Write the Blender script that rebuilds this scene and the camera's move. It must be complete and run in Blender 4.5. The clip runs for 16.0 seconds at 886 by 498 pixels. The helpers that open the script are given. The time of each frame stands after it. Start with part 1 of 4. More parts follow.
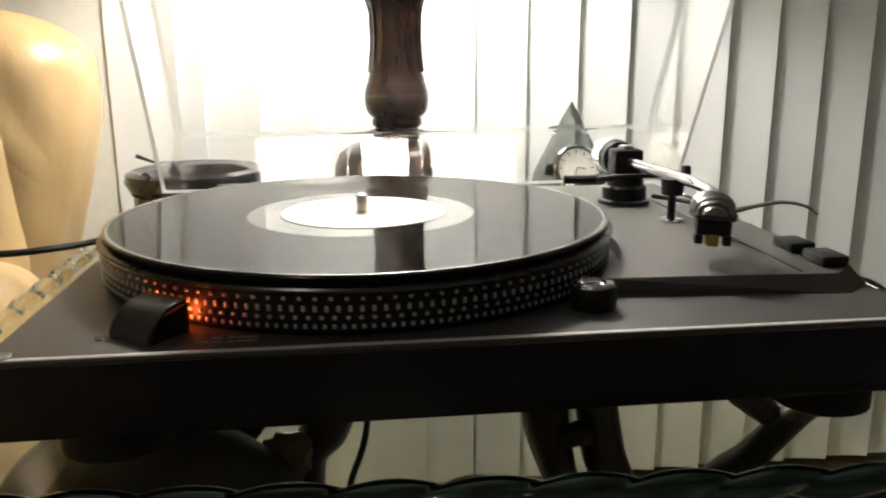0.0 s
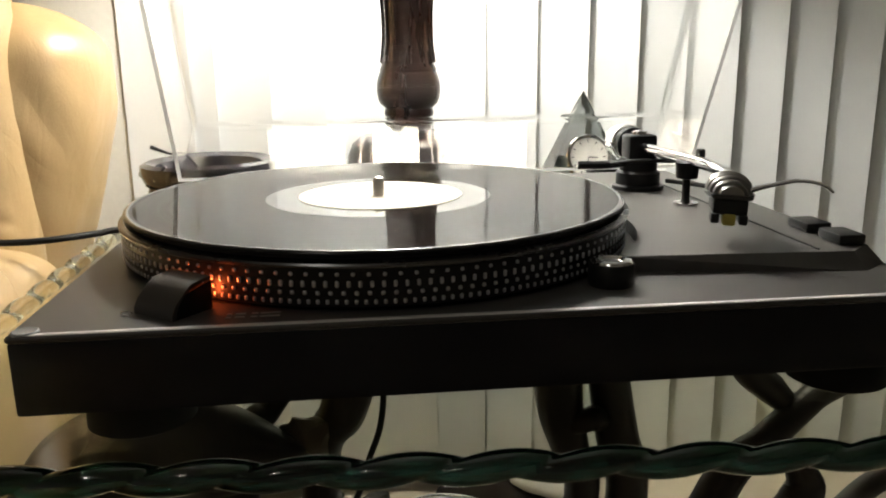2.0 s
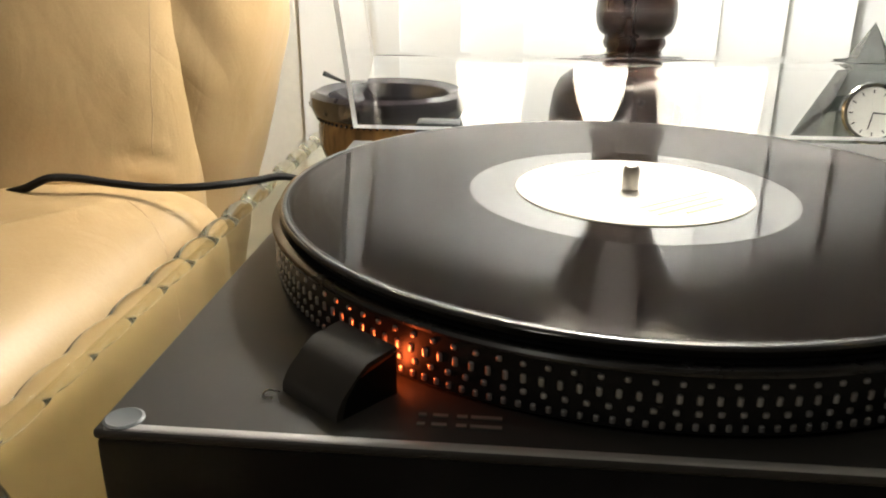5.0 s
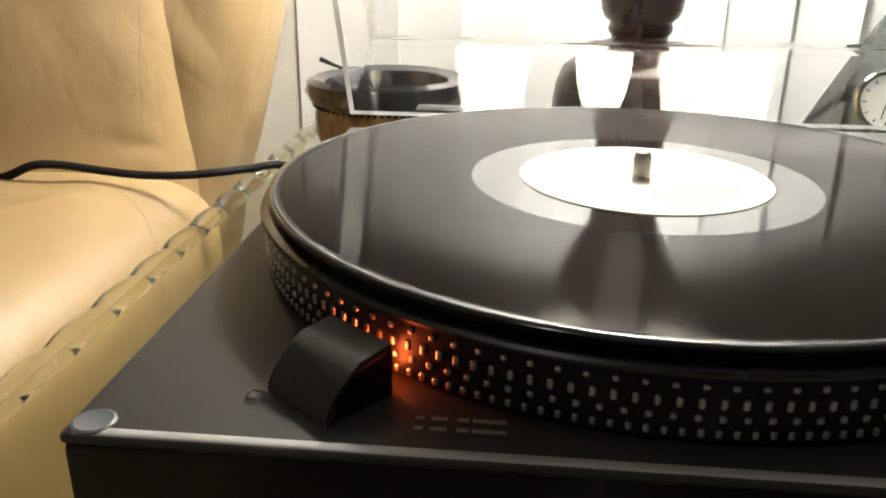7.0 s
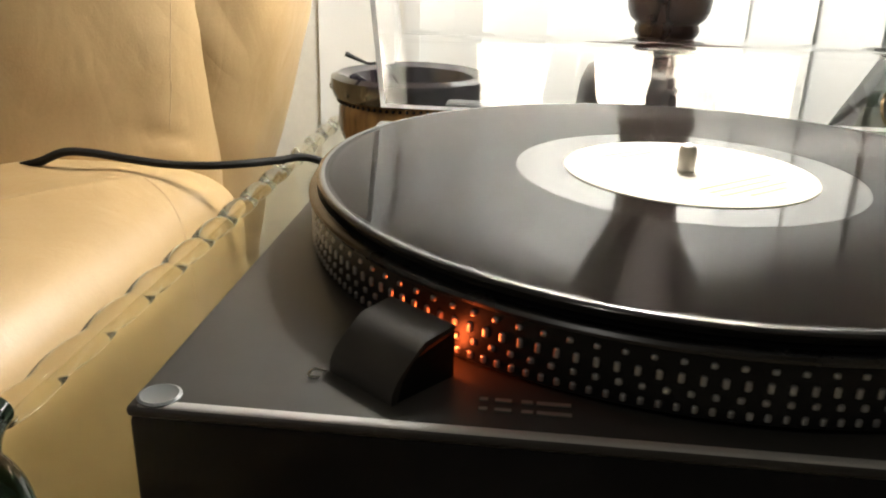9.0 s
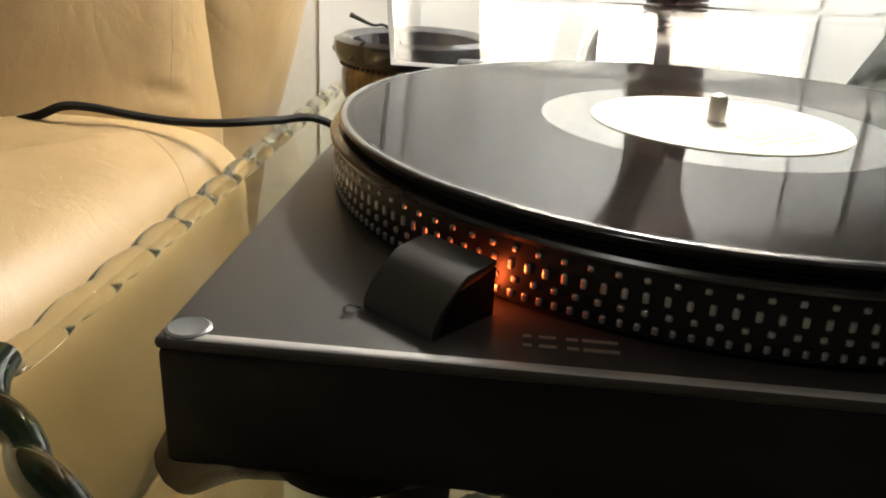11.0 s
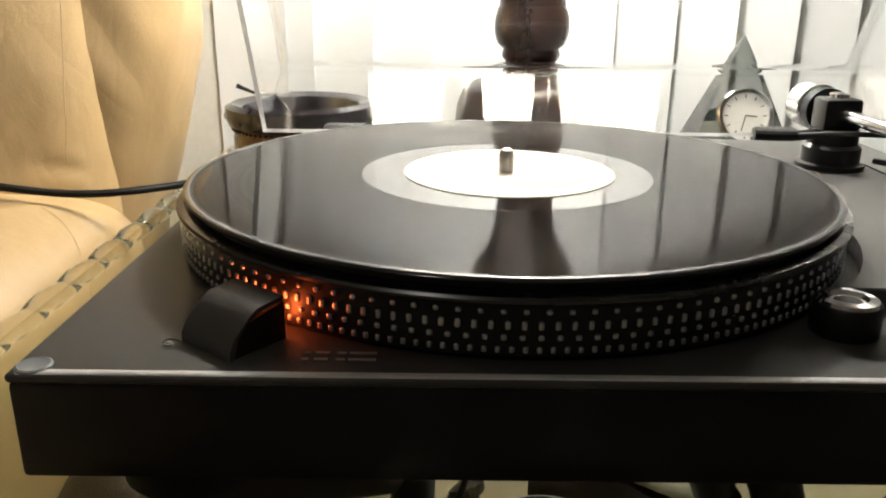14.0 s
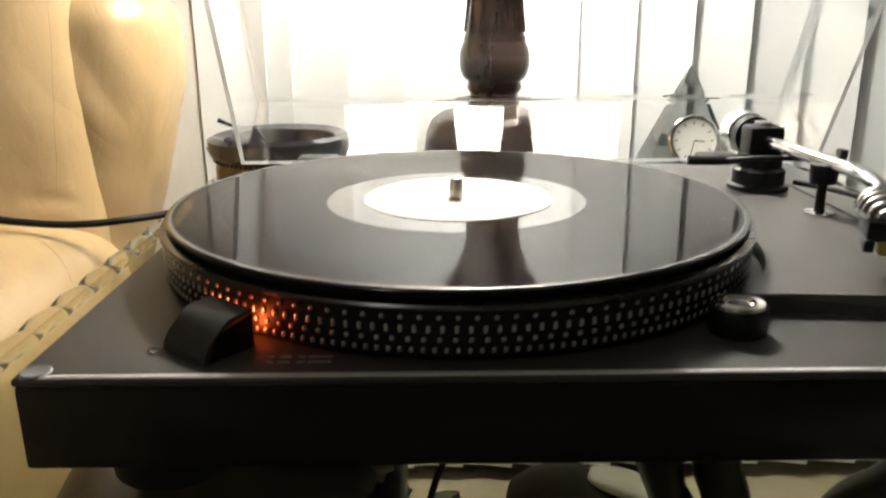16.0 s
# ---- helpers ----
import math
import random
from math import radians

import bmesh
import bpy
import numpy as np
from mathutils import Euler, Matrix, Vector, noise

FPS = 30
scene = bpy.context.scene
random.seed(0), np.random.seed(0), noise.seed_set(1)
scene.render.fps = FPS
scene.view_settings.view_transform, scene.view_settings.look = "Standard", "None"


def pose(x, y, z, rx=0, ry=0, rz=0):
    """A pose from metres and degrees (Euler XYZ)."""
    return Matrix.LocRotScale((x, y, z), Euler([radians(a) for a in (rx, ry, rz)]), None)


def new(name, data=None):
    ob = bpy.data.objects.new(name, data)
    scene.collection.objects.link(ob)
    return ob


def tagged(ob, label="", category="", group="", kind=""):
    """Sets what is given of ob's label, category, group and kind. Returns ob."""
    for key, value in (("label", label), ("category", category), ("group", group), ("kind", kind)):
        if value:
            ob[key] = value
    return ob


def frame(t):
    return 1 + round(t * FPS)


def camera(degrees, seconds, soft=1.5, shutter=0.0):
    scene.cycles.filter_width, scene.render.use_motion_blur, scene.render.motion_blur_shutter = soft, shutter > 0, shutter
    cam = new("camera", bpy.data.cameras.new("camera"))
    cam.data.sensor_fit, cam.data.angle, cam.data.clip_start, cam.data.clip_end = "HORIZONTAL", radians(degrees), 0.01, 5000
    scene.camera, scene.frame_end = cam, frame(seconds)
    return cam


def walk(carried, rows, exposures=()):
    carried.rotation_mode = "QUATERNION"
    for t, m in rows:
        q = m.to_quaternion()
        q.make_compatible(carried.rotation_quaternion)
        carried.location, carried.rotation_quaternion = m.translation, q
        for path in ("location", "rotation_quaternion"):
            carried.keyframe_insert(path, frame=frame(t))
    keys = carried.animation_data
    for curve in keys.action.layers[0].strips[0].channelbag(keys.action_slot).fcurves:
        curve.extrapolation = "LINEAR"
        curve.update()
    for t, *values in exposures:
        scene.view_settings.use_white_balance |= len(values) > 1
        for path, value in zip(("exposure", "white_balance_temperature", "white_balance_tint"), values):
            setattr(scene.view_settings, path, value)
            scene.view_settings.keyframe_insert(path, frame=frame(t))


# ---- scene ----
cam = camera(57.54, 16.0, soft=1.9, shutter=0.5)
# seconds, eye in metres, then yaw, pitch and roll in degrees
ROWS = [
    (0.0, -0.0089, -0.4989, 0.7242, -6.85, -13.65, -0.37),
    (0.5, -0.0206, -0.4973, 0.7224, -5.04, -13.08, -0.18),
    (1.0, -0.0209, -0.5056, 0.7155, -5.22, -13.15, -0.70),
    (1.5, -0.0201, -0.5060, 0.7150, -6.03, -13.18, -0.48),
    (2.0, -0.0160, -0.5042, 0.7145, -6.37, -13.66, -0.71),
    (2.5, -0.0128, -0.5045, 0.7161, -6.54, -13.89, -0.57),
    (3.0, -0.0134, -0.5035, 0.7159, -6.82, -13.94, -0.30),
    (3.5, -0.0164, -0.4925, 0.7141, -6.38, -14.11, -0.10),
    (4.0, -0.0423, -0.4414, 0.7197, 1.11, -15.11, -0.15),
    (4.2, -0.0454, -0.4089, 0.7291, 4.80, -18.07, -0.10),
    (6.3, -0.0527, -0.3275, 0.7190, 5.46, -21.06, 0.52),
    (6.5, -0.0521, -0.3279, 0.7187, 5.50, -21.01, 0.25),
    (7.0, -0.0516, -0.3288, 0.7183, 5.26, -20.85, 0.62),
    (7.5, -0.0517, -0.3287, 0.7183, 5.39, -21.04, 0.88),
    (8.0, -0.0522, -0.3275, 0.7181, 5.51, -20.82, 0.81),
    (8.5, -0.0572, -0.3278, 0.7174, 5.44, -20.81, 1.28),
    (9.0, -0.0685, -0.3333, 0.7127, 5.38, -20.60, 1.75),
    (9.5, -0.0795, -0.3329, 0.7059, 5.41, -21.16, 2.32),
    (12.0, -0.0830, -0.3303, 0.6960, 2.75, -21.84, 2.87),
    (12.5, -0.0602, -0.3490, 0.7018, 1.40, -21.39, 2.10),
    (13.0, -0.0396, -0.3640, 0.7111, 1.13, -20.00, 0.64),
    (13.5, -0.0266, -0.3838, 0.7189, -0.12, -18.11, 0.25),
    (14.0, -0.0284, -0.3861, 0.7164, 0.31, -18.41, 0.47),
    (14.5, -0.0301, -0.3889, 0.7168, 0.88, -18.86, 0.42),
    (15.0, -0.0305, -0.4004, 0.7161, 0.79, -18.27, 0.41),
    (15.5, -0.0263, -0.4159, 0.7126, -0.32, -18.11, 0.07),
    (16.0, -0.0112, -0.4294, 0.7276, -0.51, -16.68, -0.33),
]
walk(cam, [(t, pose(x, y, z, 90 + pitch, 0, yaw) @ pose(0, 0, 0, 0, 0, roll)) for t, x, y, z, yaw, pitch, roll in ROWS], [(0.0, 0.0), (16.0, 0.0)])

# ---- light ----
world = bpy.data.worlds.new("room_dark")
world.use_nodes = True
world.node_tree.nodes["Background"].inputs[0].default_value = (0.5, 0.55, 0.65, 1)
world.node_tree.nodes["Background"].inputs[1].default_value = 0.006
scene.world = world
LAMP = (0.048, 0.39)          # foot of the table lamp
GLASS = 0.537                 # upper face of the glass table top
PLATE = 0.600                 # upper face of the deck
FLOOR = 0.050                 # upper face of the carpet
DISC = 0.6283                 # playing face of the record


def lamp(name, kind, energy, colour, place, size=0.05):
    data = bpy.data.lights.new(name, kind)
    data.energy, data.color = energy, colour
    if kind == "AREA":
        data.shape, data.size = "DISK", size
    else:
        data.shadow_soft_size = size
    ob = new(name, data)
    ob.matrix_world = place
    return ob


lamp("bulb_light", "POINT", 12.0, (1.0, 0.985, 0.952), pose(LAMP[0], LAMP[1], 1.050), 0.03)
lamp("ceiling_light_glow", "AREA", 2.6, (1.0, 0.95, 0.88), pose(-1.05, -1.76, 2.33), 0.10)

# ---- materials ----


def material(name, base, rough=0.5, metal=0.0, second=None, scale=8.0, fine=120.0, bump=0.0, spread=0.12, spec=0.5, stretch=(1, 1, 1), **extra):
    """A Principled surface whose colour and gloss vary at two scales, with a fine relief."""
    mat = bpy.data.materials.new(name)
    mat.use_nodes = True
    nt = mat.node_tree
    bsdf = nt.nodes["Principled BSDF"]
    coord, mapping = nt.nodes.new("ShaderNodeTexCoord"), nt.nodes.new("ShaderNodeMapping")
    mapping.inputs["Scale"].default_value = stretch
    nt.links.new(coord.outputs["Object"], mapping.inputs[0])
    big, small = nt.nodes.new("ShaderNodeTexNoise"), nt.nodes.new("ShaderNodeTexNoise")
    for node, s, d in ((big, scale, 3), (small, fine, 5)):
        node.inputs["Scale"].default_value, node.inputs["Detail"].default_value = s, d
        nt.links.new(mapping.outputs[0], node.inputs["Vector"])
    add = nt.nodes.new("ShaderNodeMath")
    add.operation = "MULTIPLY_ADD"
    add.inputs[1].default_value = 0.35
    nt.links.new(small.outputs[0], add.inputs[0])
    nt.links.new(big.outputs[0], add.inputs[2])
    ramp = nt.nodes.new("ShaderNodeValToRGB")
    ramp.color_ramp.elements[0].position, ramp.color_ramp.elements[1].position = 0.42, 0.95
    ramp.color_ramp.elements[0].color = (*base, 1)
    ramp.color_ramp.elements[1].color = (*(second or [min(1, c * 1.25) for c in base]), 1)
    nt.links.new(add.outputs[0], ramp.inputs[0])
    nt.links.new(ramp.outputs[0], bsdf.inputs["Base Color"])
    spreadn = nt.nodes.new("ShaderNodeMapRange")
    spreadn.inputs[3].default_value, spreadn.inputs[4].default_value = max(0.02, rough - spread / 2), min(1, rough + spread / 2)
    nt.links.new(add.outputs[0], spreadn.inputs[0])
    nt.links.new(spreadn.outputs[0], bsdf.inputs["Roughness"])
    bsdf.inputs["Metallic"].default_value = metal
    bsdf.inputs["Specular IOR Level"].default_value = spec
    for key, value in extra.items():
        bsdf.inputs[key.replace("_", " ")].default_value = value
    if bump:
        node = nt.nodes.new("ShaderNodeBump")
        node.inputs["Strength"].default_value, node.inputs["Distance"].default_value = bump, 0.001
        nt.links.new(small.outputs[0], node.inputs["Height"])
        nt.links.new(node.outputs[0], bsdf.inputs["Normal"])
    return mat


def glow(name, colour, strength):
    mat = bpy.data.materials.new(name)
    mat.use_nodes = True
    bsdf = mat.node_tree.nodes["Principled BSDF"]
    bsdf.inputs["Base Color"].default_value = (*colour, 1)
    bsdf.inputs["Emission Color"].default_value = (*colour, 1)
    bsdf.inputs["Emission Strength"].default_value = strength
    return mat


def clear(name, colour, ior=1.49, rough=0.0):
    mat = bpy.data.materials.new(name)
    mat.use_nodes = True
    bsdf = mat.node_tree.nodes["Principled BSDF"]
    bsdf.inputs["Base Color"].default_value = (*colour, 1)
    bsdf.inputs["Roughness"].default_value = rough
    bsdf.inputs["IOR"].default_value = ior
    bsdf.inputs["Transmission Weight"].default_value = 1.0
    return mat


def tinted(name, through_colour):
    """Tinted sheet glass: it lets the light straight through and mirrors by the angle."""
    mat = bpy.data.materials.new(name)
    mat.use_nodes = True
    nt = mat.node_tree
    out = nt.nodes["Material Output"]
    mix, pass_on = nt.nodes.new("ShaderNodeMixShader"), nt.nodes.new("ShaderNodeBsdfTransparent")
    gloss, facing = nt.nodes.new("ShaderNodeBsdfGlossy"), nt.nodes.new("ShaderNodeLayerWeight")
    power, scaled = nt.nodes.new("ShaderNodeMath"), nt.nodes.new("ShaderNodeMath")
    gloss.inputs["Roughness"].default_value = 0.03
    power.operation, scaled.operation = "POWER", "MULTIPLY_ADD"
    power.inputs[1].default_value = 5.0
    scaled.inputs[1].default_value, scaled.inputs[2].default_value = 0.4, 0.03
    nt.links.new(facing.outputs["Facing"], power.inputs[0])
    nt.links.new(power.outputs[0], scaled.inputs[0])
    pass_on.inputs[0].default_value = (*through_colour, 1)
    nt.links.new(scaled.outputs[0], mix.inputs[0])
    nt.links.new(pass_on.outputs[0], mix.inputs[1])
    nt.links.new(gloss.outputs[0], mix.inputs[2])
    nt.links.new(mix.outputs[0], out.inputs[0])
    return mat


def grooved(name, rough, spec):
    """Black vinyl: gloss and relief run in fine rings round the disc's centre."""
    mat = material(name, (0.019, 0.0145, 0.012), rough, spec=spec)
    nt = mat.node_tree
    bsdf = nt.nodes["Principled BSDF"]
    coord, length = nt.nodes.new("ShaderNodeTexCoord"), nt.nodes.new("ShaderNodeVectorMath")
    length.operation = "LENGTH"
    nt.links.new(coord.outputs["Object"], length.inputs[0])
    rings = nt.nodes.new("ShaderNodeTexNoise")
    rings.noise_dimensions = "1D"
    rings.inputs["Scale"].default_value, rings.inputs["Detail"].default_value = 420, 6
    nt.links.new(length.outputs["Value"], rings.inputs["W"])
    ran = nt.nodes.new("ShaderNodeMapRange")
    ran.inputs[1].default_value, ran.inputs[2].default_value = 0.3, 0.7
    ran.inputs[3].default_value, ran.inputs[4].default_value = rough - 0.015, rough + 0.02
    nt.links.new(rings.outputs[0], ran.inputs[0])
    nt.links.new(ran.outputs[0], bsdf.inputs["Roughness"])
    node = nt.nodes.new("ShaderNodeBump")
    node.inputs["Strength"].default_value, node.inputs["Distance"].default_value = 0.01, 0.0004
    nt.links.new(rings.outputs[0], node.inputs["Height"])
    nt.links.new(node.outputs[0], bsdf.inputs["Normal"])
    # the groove walls spread the light across the rings
    walls, along, mix = nt.nodes.new("ShaderNodeBsdfAnisotropic"), nt.nodes.new("ShaderNodeTangent"), nt.nodes.new("ShaderNodeMixShader")
    along.direction_type, along.axis = "RADIAL", "Z"
    walls.inputs["Color"].default_value = (0.020, 0.018, 0.0165, 1)
    walls.inputs["Roughness"].default_value, walls.inputs["Anisotropy"].default_value, walls.inputs["Rotation"].default_value = 0.19, 0.98, 0.0
    nt.links.new(along.outputs[0], walls.inputs["Tangent"])
    share = nt.nodes.new("ShaderNodeMapRange")
    share.inputs[1].default_value, share.inputs[2].default_value = 0.3, 0.7
    share.inputs[3].default_value, share.inputs[4].default_value = 0.36, 0.46
    nt.links.new(rings.outputs[0], share.inputs[0])
    nt.links.new(share.outputs[0], mix.inputs[0])
    nt.links.new(bsdf.outputs[0], mix.inputs[1])
    nt.links.new(walls.outputs[0], mix.inputs[2])
    nt.links.new(mix.outputs[0], nt.nodes["Material Output"].inputs[0])
    return mat


def creased(mat):
    """Adds soft creases and fine folds to a leather's relief."""
    nt = mat.node_tree
    bsdf = nt.nodes["Principled BSDF"]
    coord, mapping = nt.nodes.new("ShaderNodeTexCoord"), nt.nodes.new("ShaderNodeMapping")
    mapping.inputs["Rotation"].default_value = (0.5, 0.9, 0.3)
    mapping.inputs["Scale"].default_value = (1.7, 1.7, 1.0)
    nt.links.new(coord.outputs["Object"], mapping.inputs[0])
    last = bsdf.inputs["Normal"].links[0].from_socket
    for scale, strength, dist in ((4.0, 0.22, 0.016), (11.0, 0.16, 0.005), (60.0, 0.14, 0.0012)):
        folds = nt.nodes.new("ShaderNodeTexNoise")
        folds.inputs["Scale"].default_value, folds.inputs["Detail"].default_value, folds.inputs["Distortion"].default_value = scale, 3, 1.2
        nt.links.new(mapping.outputs[0], folds.inputs["Vector"])
        ridge = nt.nodes.new("ShaderNodeMath")
        ridge.operation = "PINGPONG"
        ridge.inputs[1].default_value = 0.12
        nt.links.new(folds.outputs[0], ridge.inputs[0])
        node = nt.nodes.new("ShaderNodeBump")
        node.inputs["Strength"].default_value, node.inputs["Distance"].default_value = strength, dist
        nt.links.new(ridge.outputs[0], node.inputs["Height"])
        nt.links.new(last, node.inputs["Normal"])
        last = node.outputs[0]
    nt.links.new(last, bsdf.inputs["Normal"])
    return mat


PLATE_GREY = material("deck_plate_paint", (0.050, 0.047, 0.043), 0.42, 0.0, scale=14, fine=300, spec=0.5, spread=0.05)
PLINTH_BLACK = material("plinth_black_vinyl", (0.010, 0.0095, 0.011), 0.30, fine=500, bump=0.05, spec=0.2)
VINYL = grooved("record_vinyl", 0.06, 0.12)
DEADWAX = material("record_run_out", (0.022, 0.017, 0.014), 0.06, spread=0.02, spec=0.55)
LABEL = material("record_label_paper", (0.78, 0.72, 0.6), 0.7, second=(0.82, 0.77, 0.67), scale=60)
RIM = material("platter_rim_black", (0.010, 0.010, 0.011), 0.34, spec=0.28)
DOT = material("strobe_dot_metal", (0.56, 0.57, 0.61), 0.36, 1.0)
RUBBER = material("rubber_black", (0.009, 0.0085, 0.008), 0.6, bump=0.1, spec=0.3)
BLACK_PLASTIC = material("black_plastic", (0.010, 0.010, 0.010), 0.4, spec=0.35)
DARK_METAL = material("polished_dark_metal", (0.12, 0.12, 0.125), 0.25, 1.0)
CHROME = material("chrome", (0.75, 0.75, 0.76), 0.12, 1.0, spread=0.06)
YELLOW = material("stylus_yellow_plastic", (0.42, 0.34, 0.06), 0.35)
ACRYLIC = clear("clear_acrylic", (0.985, 0.985, 0.98))
# ground edge, part opaque white in place of the light piped to it
EDGE_ACRYLIC = clear("ground_edge_piped_light", (0.93, 0.93, 0.91), 1.49, 0.6)
EDGE_ACRYLIC.node_tree.nodes["Principled BSDF"].inputs["Transmission Weight"].default_value = 0.45
TABLE_GLASS = tinted("green_table_glass", (0.92, 0.92, 0.86))
# one rim glass, its shade and light put into two tints
EDGE_GLASS_SHADED = clear("shaded_edge_glass", (0.011, 0.045, 0.036), 1.65, 0.03)
EDGE_GLASS_LIT = clear("lit_edge_glass", (0.90, 0.87, 0.76), 1.14, 0.04)
CRYSTAL = clear("crystal", (0.44, 0.46, 0.46), 1.52)
LEATHER = creased(material("tan_leather", (0.39, 0.262, 0.122), 0.34, second=(0.47, 0.338, 0.175), scale=5, fine=520, bump=0.10, spread=0.2))
BLIND = material("white_blind_fabric", (0.73, 0.76, 0.77), 0.75, second=(0.79, 0.82, 0.83), scale=3, fine=300, bump=0.12)
WALL = material("grey_white_wall_paint", (0.62, 0.62, 0.58), 0.85, scale=2, fine=150, bump=0.1)
CEILING = material("ceiling_paint", (0.7, 0.69, 0.66), 0.9, bump=0.1)
CARPET = material("beige_carpet", (0.50, 0.44, 0.34), 0.95, second=(0.58, 0.51, 0.4), scale=14, fine=500, bump=0.6)
WOOD = material("dark_stained_wood", (0.016, 0.006, 0.004), 0.25, second=(0.036, 0.013, 0.008), scale=14, fine=160, bump=0.05, stretch=(1, 1, 0.15))
LEG = material("dark_carved_wood", (0.007, 0.0045, 0.003), 0.45, second=(0.018, 0.011, 0.008), scale=20, fine=240, bump=0.15)
GLAZE = material("dark_blue_black_glaze", (0.010, 0.009, 0.014), 0.08, second=(0.022, 0.016, 0.018), scale=25, spread=0.05, spec=0.9)
POT_BROWN = material("streaked_brown_glaze", (0.05, 0.028, 0.015), 0.2, second=(0.42, 0.24, 0.08), scale=45, stretch=(1, 1, 0.3))
SHADE = material("lampshade_cloth", (0.80, 0.77, 0.70), 0.9, fine=400, bump=0.2)
LEAF_WOOD = material("worn_carved_wood", (0.10, 0.078, 0.055), 0.5, second=(0.17, 0.135, 0.10), scale=30, fine=240, bump=0.15)
# pale colour for the highlight painted along the plate's front edge
HIGHLIGHT = material("pale_edge_highlight", (0.52, 0.51, 0.49), 0.40, 0.2)
SHELL = material("grey_cast_metal", (0.30, 0.295, 0.28), 0.28, 0.9)
PRINT = material("grey_print", (0.26, 0.25, 0.22), 0.5)
DIAL = material("clock_dial_white", (0.8, 0.79, 0.74), 0.5)
LEAF = material("dark_brown_green_leaf", (0.022, 0.020, 0.010), 0.45, second=(0.045, 0.036, 0.018), scale=30)

# ---- building helpers ----


def mesh_from(bm, name, mat, smooth=True, auto=35):
    me = bpy.data.meshes.new(name)
    bmesh.ops.recalc_face_normals(bm, faces=bm.faces[:])
    if smooth:
        for f in bm.faces:
            f.smooth = True
        lim = math.radians(auto)
        for e in bm.edges:
            if len(e.link_faces) == 2 and e.calc_face_angle(0) > lim:
                e.smooth = False
    bm.to_mesh(me)
    bm.free()
    me.materials.append(mat)
    return me


def part(name, bm, mat, parent=None, label="", smooth=True):
    ob = new(name, mesh_from(bm, name, mat, smooth))
    if parent:
        ob.parent = parent
    return tagged(ob, label)


def thing(name, place, label, category, group="", kind=""):
    ob = new(name)
    ob.empty_display_size = 0.02
    ob.location = place
    return tagged(ob, label, category, group, kind)


def box(size, at=(0, 0, 0), bevel=0.0, segs=2, bm=None):
    bm = bm or bmesh.new()
    made = bmesh.ops.create_cube(bm, size=1, matrix=Matrix.Translation(at) @ Matrix.Diagonal((*size, 1)))
    if bevel:
        edges = list({e for v in made["verts"] for e in v.link_edges})
        bmesh.ops.bevel(bm, geom=edges, offset=bevel, segments=segs, affect="EDGES", profile=0.5)
    return bm


def lathe(profile, steps=64, at=(0, 0, 0), bm=None, close=True, turn=None):
    """A turned form about z from (radius, height) pairs."""
    bm = bm or bmesh.new()
    m = Matrix.Translation(at) @ (turn or Matrix())
    rings = []
    for r, z in profile:
        if r < 1e-6:
            rings.append([bm.verts.new(m @ Vector((0, 0, z)))])
        else:
            rings.append([bm.verts.new(m @ Vector((r * math.cos(a), r * math.sin(a), z))) for a in (2 * math.pi * k / steps for k in range(steps))])
    for a, b in zip(rings, rings[1:]):
        for k in range(steps):
            q = [a[k % len(a)], a[(k + 1) % len(a)], b[(k + 1) % len(b)], b[k % len(b)]]
            q = list(dict.fromkeys(q))
            if len(q) > 2:
                bm.faces.new(q)
    if close:
        for ring in (rings[0], rings[-1]):
            if len(ring) > 2:
                bm.faces.new(ring)
    return bm


def curve_points(points, n=12):
    """A smooth line through the points (Catmull-Rom)."""
    pts = [Vector(p) for p in points]
    pts = [2 * pts[0] - pts[1]] + pts + [2 * pts[-1] - pts[-2]]
    out = []
    for i in range(1, len(pts) - 2):
        a, b, c, d = pts[i - 1:i + 3]
        for k in range(n):
            t = k / n
            out.append(0.5 * ((2 * b) + (c - a) * t + (2 * a - 5 * b + 4 * c - d) * t * t + (3 * b - a - 3 * c + d) * t ** 3))
    return out + [pts[-2]]


def tube(points, radius, steps=10, n=10, bm=None, flat=1.0, smooth=True):
    """A round bar along a line; radius is a number or one for each given point."""
    bm = bm or bmesh.new()
    line = curve_points(points, n) if smooth else [Vector(p) for p in points]
    count = len(line)
    radii = [radius] * count if isinstance(radius, (int, float)) else [float(np.interp(i / (count - 1), np.linspace(0, 1, len(radius)), radius)) for i in range(count)]
    rings, side = [], None
    for i, p in enumerate(line):
        d = (line[min(i + 1, count - 1)] - line[max(i - 1, 0)]).normalized()
        if side is None:
            side = d.orthogonal().normalized()
        side = (side - d * side.dot(d)).normalized()
        up = d.cross(side)
        rings.append([bm.verts.new(p + radii[i] * (math.cos(a) * side + flat * math.sin(a) * up)) for a in (2 * math.pi * k / steps for k in range(steps))])
    for a, b in zip(rings, rings[1:]):
        for k in range(steps):
            bm.faces.new((a[k], a[(k + 1) % steps], b[(k + 1) % steps], b[k]))
    bm.faces.new(rings[0])
    bm.faces.new(rings[-1])
    return bm


